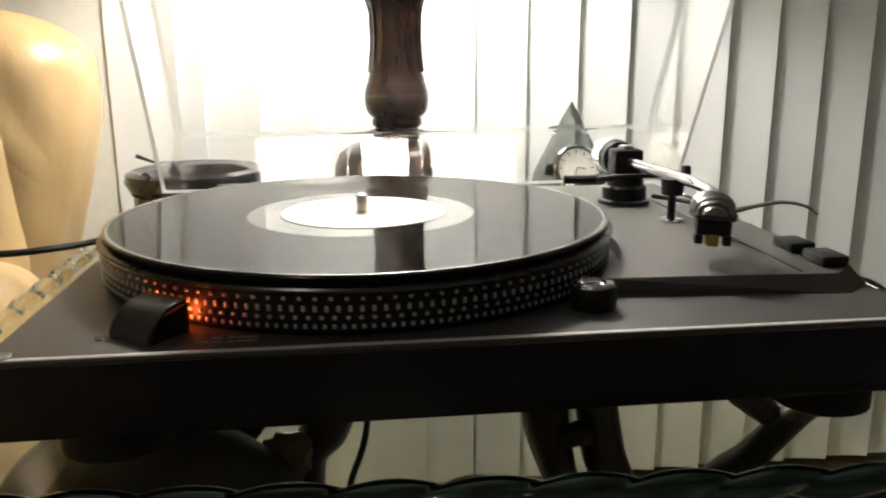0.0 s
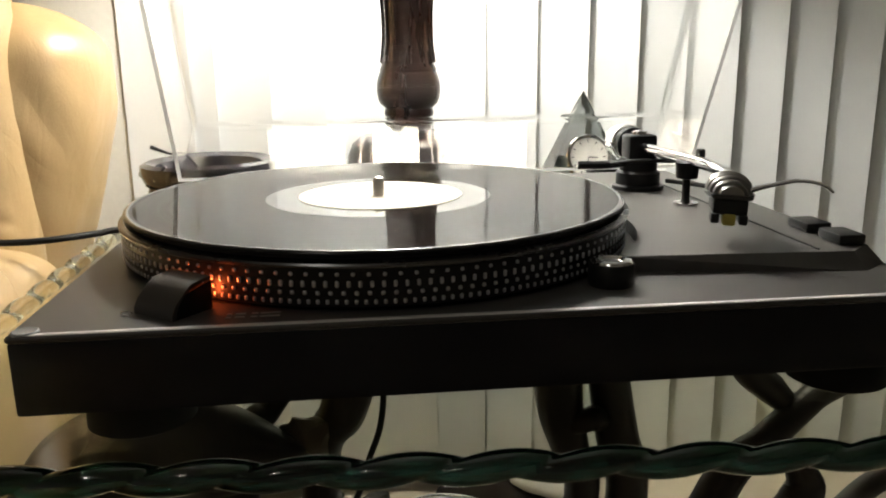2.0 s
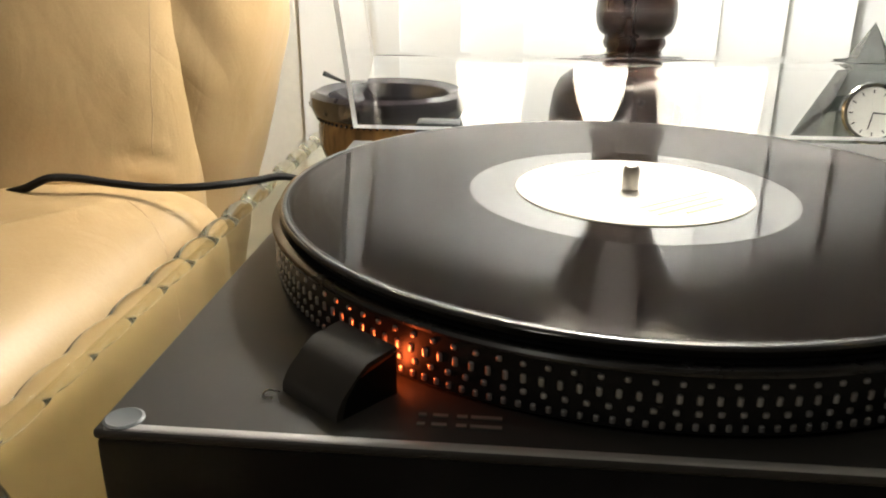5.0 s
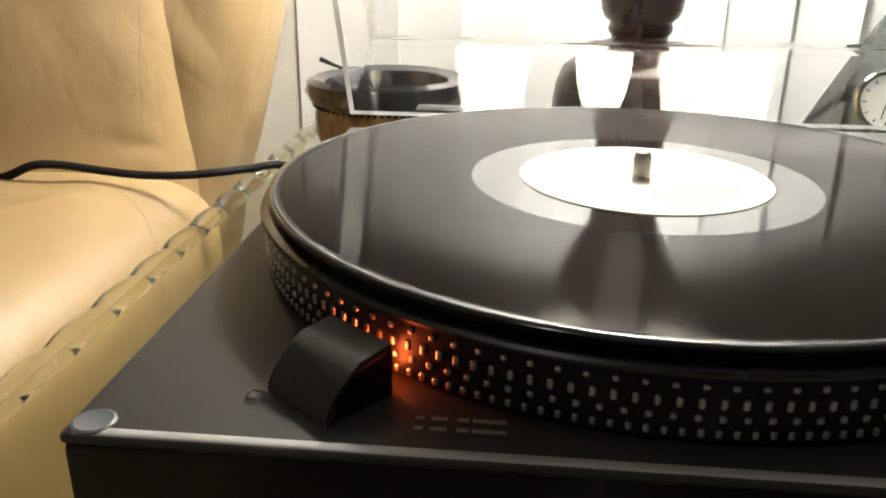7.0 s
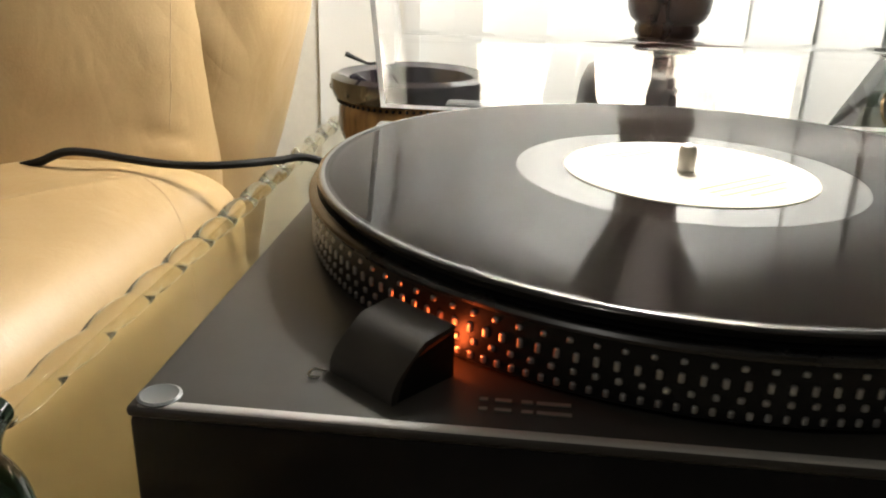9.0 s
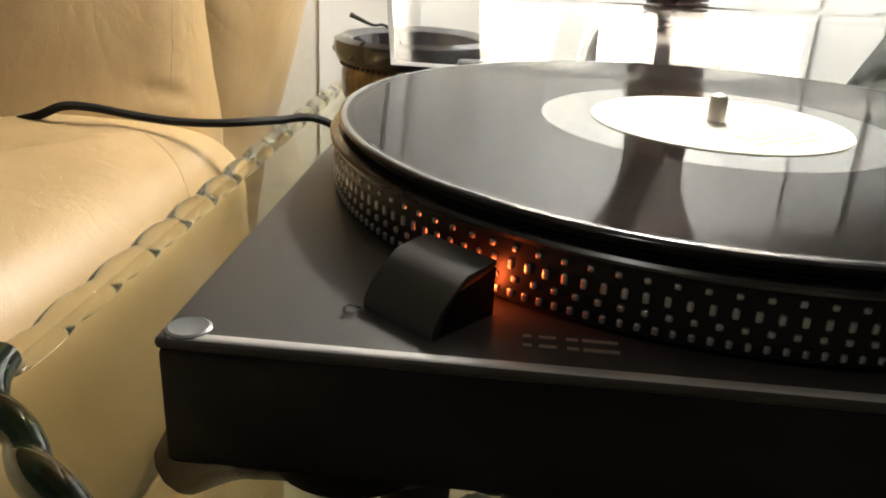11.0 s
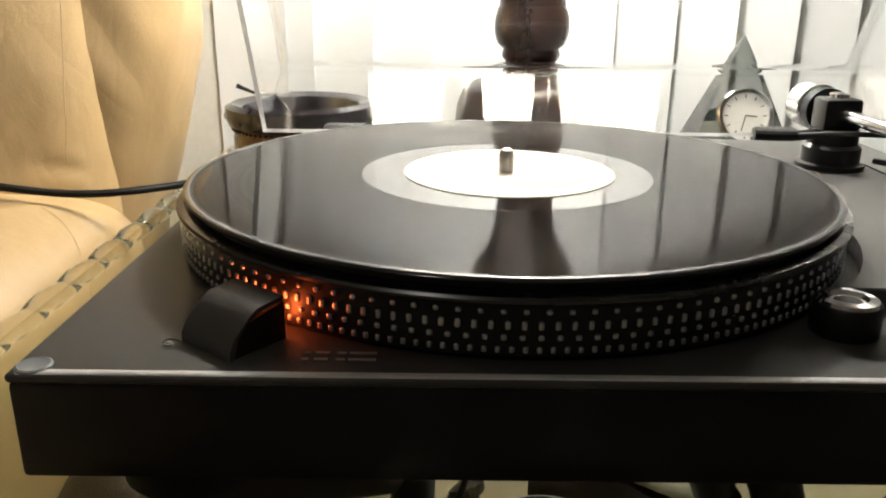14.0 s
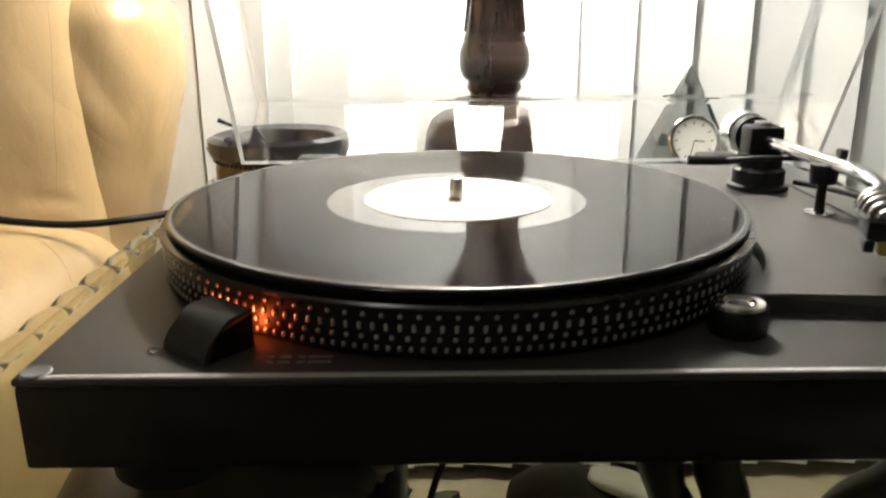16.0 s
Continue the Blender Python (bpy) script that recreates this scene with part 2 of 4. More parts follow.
def cushion(half, power=(4.0, 4.0), wrinkle=0.004, freq=9.0, seed=0.0, steps=(96, 56), bm=None, at=(0, 0, 0), folds=0.0, turn=None, pucker=None):
    """A stuffed leather form: a rounded box with soft dents."""
    bm = bm or bmesh.new()
    m = Matrix.Translation(at) @ (turn or Matrix())
    e, ev = 2.0 / power[0], 2.0 / power[1]
    nu, nv = steps

    def s(v, k):
        return math.copysign(abs(v) ** k, v)
    rings = []
    for j in range(nv + 1):
        b = -math.pi / 2 + math.pi * j / nv
        ring = []
        for i in range(nu):
            a = 2 * math.pi * i / nu
            p = Vector((half[0] * s(math.cos(b), ev) * s(math.cos(a), e), half[1] * s(math.cos(b), ev) * s(math.sin(a), e), half[2] * s(math.sin(b), ev)))
            nrm = Vector((p.x / half[0] ** 2, p.y / half[1] ** 2, p.z / half[2] ** 2))
            nrm = nrm.normalized() if nrm.length else Vector((0, 0, 1))
            q = p * freq + Vector((seed, seed, seed))
            w = wrinkle * (noise.noise(q * 0.45) * 1.6 + 0.35 * noise.noise(q * 2.3))
            if folds:
                w += folds * (1 - abs(noise.noise(Vector((q.x * 0.8 + q.z * 0.5, q.y * 0.8, q.z * 1.7))))) ** 6
            if pucker:
                spot = m @ p
                lean = (spot.x - pucker[0]) / pucker[1]
                if -3 < lean < 0.4:
                    w += pucker[2] * math.exp(-lean * lean) * noise.noise(Vector((spot.x * 22 + seed, 0, spot.z * 85 + spot.x * 30)))
            ring.append(bm.verts.new(m @ (p + nrm * w)))
            if j in (0, nv):
                break
        rings.append(ring)
    for a, b in zip(rings, rings[1:]):
        for k in range(nu):
            q = list(dict.fromkeys([a[k % len(a)], a[(k + 1) % len(a)], b[(k + 1) % len(b)], b[k % len(b)]]))
            if len(q) > 2:
                bm.faces.new(q)
    return bm


# ---- the room ----
BY = 0.62                      # the line of the blinds


def structure(name, size, at, mat, label):
    ob = part(name, box(size, (0, 0, 0), 0.0), mat, None, label, smooth=False)
    ob.location = at
    return tagged(ob, label, name.split("_")[0], kind="structure")


structure("floor", (5.0, 5.0, 0.1), (0.2, -1.3, FLOOR - 0.05), CARPET, "beige short-pile carpet floor")
structure("ceiling", (5.0, 5.0, 0.1), (0.2, -1.3, 2.45), CEILING, "plain off-white painted ceiling")
structure("wall_north", (5.0, 0.1, 2.4), (0.2, 0.80, 1.2), WALL, "grey-white painted wall behind the blinds")
structure("wall_pier", (1.9, 0.10, 2.4), (-1.262, 0.675, 1.2), WALL, "grey-white wall beside the window")
structure("wall_south", (5.0, 0.1, 2.4), (0.2, -3.75, 1.2), WALL, "plain grey-white painted wall")
structure("wall_west", (0.1, 4.5, 2.4), (-2.25, -1.5, 1.2), WALL, "plain grey-white painted side wall")
structure("wall_east", (0.1, 4.5, 2.4), (2.65, -1.5, 1.2), WALL, "plain grey-white painted side wall")

# ---- vertical blinds: one slat after another along the window ----
PITCH = 0.0725


def slat():
    bm = bmesh.new()
    w, n = 0.089, 8
    rows = []
    for z in (0.078, 2.3):
        rows.append([(bm.verts.new((w * (k / n - 0.5), 0.0035 * (1 - (2 * k / n - 1) ** 2), z)), bm.verts.new((w * (k / n - 0.5), 0.0035 * (1 - (2 * k / n - 1) ** 2) + 0.0012, z))) for k in range(n + 1)])
    lo, hi = rows
    for k in range(n):
        bm.faces.new((lo[k][0], lo[k + 1][0], hi[k + 1][0], hi[k][0]))
        bm.faces.new((lo[k][1], hi[k][1], hi[k + 1][1], lo[k + 1][1]))
        for r in rows:
            bm.faces.new((r[k][0], r[k][1], r[k + 1][1], r[k + 1][0]))
    for k in (0, n):
        bm.faces.new((lo[k][0], hi[k][0], hi[k][1], lo[k][1]))
    return bm


blinds = thing("vertical_blinds", (0, BY, 0), "closed white vertical blinds hanging before the window", "blinds")
slat_mesh = mesh_from(slat(), "slat", BLIND)
for i in range(25):
    ob = new("slat", slat_mesh)
    ob.parent = blinds
    x, y = (-0.268, -0.003) if i == 0 else (-0.2365 + PITCH * (i - 1), 0)
    ob.matrix_basis = pose(x, y, 0, 0, 0, -6 + 2.0 * math.sin(i * 2.1))
part("head_rail", box((1.9, 0.05, 0.04), (0.58, 0.0, 2.33), 0.004), BLIND, blinds, "white head rail")

# ---- glass table ----
OUTLINE = [(-0.2655, 0.515), (-0.2655, -0.095), (-0.185, -0.169), (-0.02, -0.180), (0.25, -0.197), (0.40, -0.11), (0.43, 0.515)]


def rounded(points, r=0.012, n=5):
    out = []
    for i, p in enumerate(points):
        p, a, b = Vector(p), Vector(points[i - 1]), Vector(points[(i + 1) % len(points)])
        u, v = (a - p).normalized(), (b - p).normalized()
        for k in range(n + 1):
            t = k / n
            out.append((p + u * r * (1 - t) ** 2 + v * r * t ** 2))
    return out


def slab(outline, z0, z1, bm=None):
    bm = bm or bmesh.new()
    lo, hi = [bm.verts.new((*p, z0)) for p in outline], [bm.verts.new((*p, z1)) for p in outline]
    bm.faces.new(lo[::-1])
    bm.faces.new(hi)
    n = len(outline)
    for k in range(n):
        bm.faces.new((lo[k], lo[(k + 1) % n], hi[(k + 1) % n], hi[k]))
    return bm


def rope_edge(outline, z, keep, radius=0.0074, groove=0.34, period=0.044):
    """The carved rim of the glass: a round bar with one groove that winds along it like a rope."""
    pts = [Vector((*p, z)) for p in outline]
    line, step = [], 0.0022
    for i, p in enumerate(pts):
        q = pts[(i + 1) % len(pts)]
        n = max(1, round((q - p).length / step))
        line += [p.lerp(q, k / n) for k in range(n)]
    bm, rings, run = bmesh.new(), [], 0.0
    for i, p in enumerate(line):
        d = (line[(i + 1) % len(line)] - line[i - 1]).normalized()
        run += (line[i] - line[i - 1]).length if i else 0
        if not keep(p):
            rings.append(None)
            continue
        side, turn = Vector((d.y, -d.x, 0)), 2 * math.pi * run / period
        ring = []
        for k in range(28):
            a = 2 * math.pi * k / 28
            off = (a - turn + math.pi) % (2 * math.pi) - math.pi
            r = radius * (1.06 - groove * (1 - abs(math.sin(off / 2)) ** 0.8))
            ring.append(bm.verts.new(p + side * (r * math.cos(a)) + Vector((0, 0, r * math.sin(a)))))
        rings.append(ring)
    for a, b in zip(rings, rings[1:] + rings[:1]):
        if a and b:
            for k in range(28):
                bm.faces.new((a[k], a[(k + 1) % 28], b[(k + 1) % 28], b[k]))
        elif a or b:
            bm.faces.new(a or b)
    return bm


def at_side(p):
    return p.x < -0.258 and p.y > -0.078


table = thing("glass_side_table", (0, 0, 0), "glass-topped side table with twisted edge and carved dark legs", "table")
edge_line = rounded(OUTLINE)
centre = Vector((0.08, 0.17))
inner = [centre + (p - centre) * 0.988 for p in edge_line]
top = part("glass_top", slab(inner, GLASS - 0.010, GLASS), TABLE_GLASS, table, "clear greenish glass top", smooth=False)
# the same rim twice: shaded tint in front, lit tint at the side
for name, keep, mat, text in (("rope_edge", lambda p: not at_side(p), EDGE_GLASS_SHADED, "twisted green glass rim, tinted dark for its shaded front"), ("side_edge", at_side, EDGE_GLASS_LIT, "scalloped glass rim beside the armchair, tinted clear for the light behind it")):
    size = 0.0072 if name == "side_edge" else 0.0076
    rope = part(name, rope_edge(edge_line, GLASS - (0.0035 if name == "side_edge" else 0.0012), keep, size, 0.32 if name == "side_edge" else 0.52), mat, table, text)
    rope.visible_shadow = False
LEGS = [
    ([(-0.02, 0.10, 0.527), (-0.022, 0.10, 0.47), (-0.032, 0.10, 0.435), (-0.048, 0.11, 0.40), (-0.05, 0.12, 0.30), (-0.02, 0.12, 0.17), (-0.08, 0.10, FLOOR)], (0.022, 0.020, 0.019, 0.015, 0.018, 0.02, 0.026)),
    ([(0.14, 0.10, 0.527), (0.145, 0.10, 0.455), (0.149, 0.10, 0.42), (0.160, 0.10, 0.38), (0.168, 0.10, 0.345), (0.155, 0.12, 0.17), (0.17, 0.10, FLOOR)], (0.022, 0.020, 0.019, 0.015, 0.015, 0.018, 0.024)),
    ([(0.18, 0.10, 0.527), (0.187, 0.10, 0.46), (0.197, 0.10, 0.40), (0.208, 0.10, 0.345), (0.20, 0.12, 0.17), (0.23, 0.10, FLOOR)], (0.016, 0.017, 0.018, 0.018, 0.020, 0.024)),
    ([(0.43, 0.10, 0.527), (0.405, 0.10, 0.45), (0.370, 0.10, 0.423), (0.330, 0.10, 0.385), (0.295, 0.11, 0.335), (0.25, 0.12, 0.17), (0.30, 0.08, FLOOR)], (0.014, 0.013, 0.012, 0.014, 0.018, 0.02, 0.024)),
    ([(0.30, 0.11, 0.500), (0.312, 0.11, 0.452), (0.335, 0.11, 0.430), (0.356, 0.105, 0.410)], (0.013, 0.014, 0.014, 0.009)),
    ([(-0.265, 0.06, 0.385), (-0.225, 0.06, 0.42), (-0.17, 0.06, 0.435), (-0.125, 0.06, 0.430), (-0.085, 0.07, 0.415), (-0.062, 0.08, 0.400)], (0.020, 0.034, 0.044, 0.038, 0.022, 0.012)),
    ([(-0.060, 0.14, 0.527), (-0.074, 0.12, 0.465), (-0.090, 0.11, 0.438), (-0.108, 0.10, 0.415), (-0.13, 0.10, 0.30), (-0.13, 0.10, FLOOR)], (0.013, 0.012, 0.011, 0.014, 0.026, 0.03)),
    ([(0.150, 0.092, 0.412), (0.162, 0.085, 0.420), (0.172, 0.084, 0.424), (0.180, 0.086, 0.418)], (0.006, 0.009, 0.011, 0.007)),
    ([(0.352, 0.09, 0.372), (0.358, 0.08, 0.352), (0.350, 0.08, 0.335), (0.330, 0.08, 0.322)], (0.010, 0.017, 0.016, 0.010)),
    ([(0.372, 0.08, 0.29), (0.395, 0.08, 0.325), (0.428, 0.08, 0.352), (0.465, 0.08, 0.345), (0.48, 0.08, 0.20), (0.46, 0.08, FLOOR)], (0.016, 0.011, 0.010, 0.012, 0.016, 0.02)),
]
for pts, radii in LEGS:
    part("leg", tube(pts, radii, 12), LEG, table)


def carved_leaf(at, size, turn):
    bm = bmesh.new()
    n = 9
    rows = []
    for i in range(n + 1):
        t = i / n
        w = 0.42 * math.sin(math.pi * min(1, t * 0.93 + 0.04)) * (1 + 0.12 * math.sin(t * 30))
        rows.append([bm.verts.new((s * w * size, t * size, 0.12 * size * (1 - abs(s)) * math.sin(math.pi * t) + dz)) for s, dz in ((-1, 0), (-0.5, 0.004), (0, 0.002), (0.5, 0.004), (1, 0))])
    for a, b in zip(rows, rows[1:]):
        for k in range(4):
            bm.faces.new((a[k], a[k + 1], b[k + 1], b[k]))
    ext = bmesh.ops.extrude_face_region(bm, geom=bm.faces[:])
    bmesh.ops.translate(bm, verts=[v for v in ext["geom"] if isinstance(v, bmesh.types.BMVert)], vec=(0, 0, -0.004))
    bmesh.ops.transform(bm, matrix=Matrix.Translation(at) @ turn, verts=bm.verts[:])
    return bm


for at, size, turn in (((-0.083, 0.078, 0.402), 0.052, pose(0, 0, 0, 78, 52, 0)),):
    part("carved_leaf", carved_leaf(at, size, turn), LEAF_WOOD, table, "worn carved wooden leaf")

# ---- turntable deck ----
XL, XR, YF, YB = -0.165, 0.272, -0.163, 0.205
deck = thing("turntable", (0, 0, GLASS), "black and grey record deck standing on the glass table", "turntable")


def deck_part(name, bm, mat, label="", parent=None, smooth=True):
    ob = part(name, bm, mat, parent or deck, label, smooth)
    if not parent:
        ob.location = (0, 0, -GLASS)
    return ob


CX, CY = (XL + XR) / 2, (YF + YB) / 2
deck_part("plinth", box((XR - XL, YB - YF, 0.0342), (CX, CY, 0.5798), 0.002), PLINTH_BLACK, "black plinth")
deck_part("top_plate", box((XR - XL + 0.0008, YB - YF + 0.0008, 0.0034), (CX, CY, PLATE - 0.0017), 0.0016, 5), PLATE_GREY, "dark grey painted top plate")
# added strip whose pale colour stands in for the edge's highlight
deck_part("edge_highlight", box((XR - XL - 0.003, 0.0050, 0.0038), (CX, YF + 0.0022, PLATE - 0.0017), 0.0018, 5), HIGHLIGHT, "thin pale strip painted as the edge's highlight")
for x, y in ((-0.124, -0.118), (0.242, -0.118), (-0.124, 0.165), (0.242, 0.165)):
    deck_part("foot", lathe([(0.020, 0.538), (0.026, 0.541), (0.026, 0.556), (0.022, 0.5635)], 32, (x, y, 0)), RUBBER, "black rubber foot")
deck_part("bumper", lathe([(0.0058, PLATE), (0.0058, PLATE + 0.0004), (0.0050, PLATE + 0.0008), (0.0042, PLATE + 0.0005), (0.0, PLATE + 0.0004)], 32, (-0.1585, -0.1572, 0)), material("milky_rubber", (0.15, 0.16, 0.165), 0.3), "small milky rubber bumper")

# platter with its ring of strobe dots
RP = 0.1525
platter = deck_part("platter", lathe([(0.10, PLATE + 0.0010), (RP - 0.002, PLATE + 0.0015), (RP, PLATE + 0.003), (RP, PLATE + 0.0205), (RP + 0.0008, PLATE + 0.0212), (RP + 0.0008, PLATE + 0.0226), (RP - 0.002, PLATE + 0.0236), (0.0, PLATE + 0.0236)], 192), RIM, "black platter rim")
part("rim_edge", lathe([(RP + 0.0006, PLATE + 0.0206), (RP + 0.0016, PLATE + 0.0212), (RP + 0.0018, PLATE + 0.0222), (RP + 0.0012, PLATE + 0.0232), (RP - 0.0015, PLATE + 0.0239)], 192, close=False), DARK_METAL, platter, "polished dark metal edge")
part("mat", lathe([(0.147, PLATE + 0.0237), (0.149, PLATE + 0.0246), (0.149, PLATE + 0.0262), (0.0, PLATE + 0.0264)], 128), RUBBER, platter, "black rubber mat")
part("spindle", lathe([(0.0036, DISC - 0.004), (0.0036, DISC + 0.0085), (0.0030, DISC + 0.0105), (0.0015, DISC + 0.0114), (0.0, DISC + 0.0115)], 24), material("spindle_steel", (0.42, 0.40, 0.37), 0.34, 1.0), platter, "chrome spindle")


def dot_mesh(w, h):
    return mesh_from(box((0.0014, w * 0.92, h * 0.94), (0, 0, 0), 0.00062, 2), "strobe_dot", DOT, smooth=False)


STROBE = ((216, 0.0050, 0.0020, 0.0026), (160, 0.0092, 0.0022, 0.0022), (180, 0.0134, 0.0020, 0.0034), (133, 0.0180, 0.0021, 0.0020))
rest = bmesh.new()
near = 0
for count, z, w, h in STROBE:
    me = dot_mesh(w, h)
    for k in range(count):
        a = 2 * math.pi * (k + 0.3) / count
        m = pose(RP * math.cos(a), RP * math.sin(a), PLATE + z, 0, 0, math.degrees(a))
        if math.cos(a - math.radians(247)) > 0.30 and near < 300:
            ob = new("strobe_dot", me)
            ob.parent, ob.matrix_basis = platter, m
            near += 1
        else:
            bmesh.ops.create_cube(rest, size=1, matrix=m @ Matrix.Diagonal((0.0007, w * 0.86, h * 0.9, 1)))
tagged(part("strobe_dots", rest, DOT, platter, smooth=False), kind="stuff")

# strobe lamp hood


def hood():
    bm = bmesh.new()
    far, nearv = Vector((-0.118, -0.137, 0)), Vector((-0.098, -0.153, 0))
    axis = (nearv - far).normalized()
    inward = Vector((-axis.y, axis.x, 0))
    width = 0.026
    prof = [(0.0, 0.0), (0.0002, 0.0030), (0.0022, 0.0066), (0.0085, 0.0122), (0.0120, 0.0146), (0.0232, 0.0160), (0.0232, 0.0146), (0.013, 0.0130), (0.008, 0.0105), (0.004, 0.006), (0.002, 0.0)]
    a = [bm.verts.new(far + inward * u + Vector((0, 0, PLATE + v))) for u, v in prof]
    b = [bm.verts.new(far + axis * width + inward * u + Vector((0, 0, PLATE + v))) for u, v in prof]
    n = len(prof)
    for k in range(n):
        bm.faces.new((a[k], a[(k + 1) % n], b[(k + 1) % n], b[k]))
    bm.faces.new(a)
    bm.faces.new(b[::-1])
    return bm


def hood_end(along, reach):
    far, axis = Vector((-0.118, -0.137, PLATE)), Vector((0.781, -0.625, 0))
    inward = Vector((0.625, 0.781, 0))
    bm = bmesh.new()
    prof = [(0.0015, 0.0), (0.002, 0.005), (0.008, 0.0105), (reach, 0.0138), (reach, 0.0)]
    a = [bm.verts.new(far + axis * along + inward * u + Vector((0, 0, v))) for u, v in prof]
    b = [bm.verts.new(far + axis * (along + 0.0015) + inward * u + Vector((0, 0, v))) for u, v in prof]
    bm.faces.new(a)
    bm.faces.new(b[::-1])
    for k in range(5):
        bm.faces.new((a[k], a[(k + 1) % 5], b[(k + 1) % 5], b[k]))
    return bm


hood_ob = deck_part("strobe_hood", hood(), material("dark_grey_plastic", (0.06, 0.055, 0.05), 0.42), "curved dark grey strobe lamp hood")

# the small neon lamp under the hood, which lights the dots beside it
part("neon_lamp", lathe([(0.0, 0.0), (0.0013, 0.0004), (0.0015, 0.0012), (0.0015, 0.0062), (0.0011, 0.0070), (0.0, 0.0074)], 16, (-0.0875, -0.1317, PLATE + 0.0036)), glow("neon_orange", (1.0, 0.14, 0.03), 62), hood_ob, "glowing orange neon lamp")
# added block that keeps the neon's light off the plate below
socket = box((0.006, 0.004, 0.0032), (0, 0, 0), 0.0003, 1)
bmesh.ops.transform(socket, matrix=pose(-0.0880, -0.1323, PLATE + 0.0020, 0, 0, -38.7), verts=socket.verts[:])
part("lamp_shield", socket, BLACK_PLASTIC, hood_ob, "black shield added under the neon lamp", smooth=False)
# the end walls reach inward to hold back the neon's spill
for along, reach in ((0.0005, 0.0262), (0.0242, 0.0236)):
    part("end_wall", hood_end(along, reach), BLACK_PLASTIC, hood_ob, smooth=False)

# small wire loop at the hood's foot
part("wire_loop", tube([(-0.1185, -0.1385, PLATE + 0.0005), (-0.1215, -0.1405, PLATE + 0.002), (-0.1222, -0.1430, PLATE + 0.0012), (-0.1195, -0.1425, PLATE + 0.0006)], 0.0004, 6), CHROME, hood_ob, "tiny bent wire loop")

# printed lines by the hood, too small to read
for row, y in enumerate((-0.1510, -0.1462)):
    bm = bmesh.new()
    for x, w in ((-0.0740, 0.0022), (-0.0688, 0.0044), (-0.0625, 0.0030), (-0.0555, 0.0090)):
        box((w, 0.0016, 0.0003), (x, y, PLATE + 0.0003), 0, bm=bm)
    deck_part("printed_line", bm, PRINT, smooth=False)

# raised arm board on the right half of the plate
def arm_board():
    bm = bmesh.new()
    arc = [(0.1595 * math.cos(a), 0.1595 * math.sin(a)) for a in (math.radians(d) for d in range(-40, 49, 4))]
    top = arc + [(0.107, 0.196), (0.266, 0.196), (0.266, -0.098), (0.250, -0.111)]
    low = arc + [(0.107, 0.199), (0.271, 0.199), (0.271, -0.108), (0.253, -0.121)]
    lo, hi = [bm.verts.new((*p, PLATE - 0.0005)) for p in low], [bm.verts.new((*p, PLATE + 0.0085)) for p in top]
    n = len(top)
    bm.faces.new(hi)
    bm.faces.new(lo[::-1])
    for k in range(n):
        bm.faces.new((lo[k], lo[(k + 1) % n], hi[(k + 1) % n], hi[k]))
    return bm


BOARD = PLATE + 0.0085
deck_part("arm_board", arm_board(), PLATE_GREY, "raised dark grey arm board", smooth=False)
deck_part("panel_groove", box((0.0014, 0.23, 0.0006), (0.2335, 0.01, BOARD + 0.0002)), BLACK_PLASTIC, smooth=False)
for x, y in ((0.2565, -0.056), (0.2570, -0.088)):
    deck_part("button", box((0.016, 0.022, 0.006), (x, y, BOARD + 0.003), 0.0016, 2), BLACK_PLASTIC, "black push button")

# single-play adapter in its well
adapter = deck_part("adapter", lathe([(0.0110, PLATE), (0.0116, PLATE + 0.001), (0.0116, PLATE + 0.0105), (0.0110, PLATE + 0.0115), (0.0104, PLATE + 0.0117)], 48, (0.1115, -0.124, 0)), BLACK_PLASTIC, "black centre adapter with a chrome top")
part("cap", lathe([(0.0106, PLATE + 0.0116), (0.0100, PLATE + 0.0128), (0.0068, PLATE + 0.0132), (0.0055, PLATE + 0.0118), (0.0028, PLATE + 0.0114), (0.0024, PLATE + 0.0104), (0.0, PLATE + 0.0104)], 48, (0.1115, -0.124, 0)), CHROME, adapter, "chrome cap")

# tone arm on its rest
PX, PY, AZ = 0.208, 0.108, 0.6415
arm = deck_part("tonearm", lathe([(0.020, BOARD), (0.020, BOARD + 0.003), (0.017, BOARD + 0.004), (0.017, BOARD + 0.013), (0.0145, BOARD + 0.015), (0.0145, BOARD + 0.024), (0.0, BOARD + 0.024)], 40, (PX, PY, 0)), BLACK_PLASTIC, "chrome tone arm lying on its rest")
part("gimbal", box((0.023, 0.020, 0.019), (PX, PY, AZ), 0.0025), BLACK_PLASTIC, arm, "black gimbal block")
part("bearing_cap", lathe([(0.006, AZ + 0.009), (0.006, AZ + 0.012), (0.0, AZ + 0.013)], 20, (PX, PY, 0)), CHROME, arm)
part("arm_tube", tube([(PX, PY - 0.006, AZ), (PX + 0.004, 0.065, AZ - 0.0005), (PX + 0.010, 0.03, AZ - 0.0015), (PX + 0.0125, 0.003, AZ - 0.002), (PX + 0.009, -0.024, AZ - 0.003), (PX + 0.001, -0.044, AZ - 0.005)], 0.0042, 14), CHROME, arm, "curved chrome arm tube")
back = pose(PX, PY + 0.012, AZ, -90, 0, 0)
part("counterweight", lathe([(0.0, 0.010), (0.0125, 0.010), (0.0145, 0.012), (0.0145, 0.030), (0.0130, 0.032), (0.0, 0.032)], 40, turn=back), CHROME, arm, "chrome and black counterweight")
part("weight_dial", lathe([(0.0, 0.000), (0.0135, 0.000), (0.0135, 0.0095), (0.0, 0.0095)], 40, turn=back), BLACK_PLASTIC, arm, "black tracking dial")
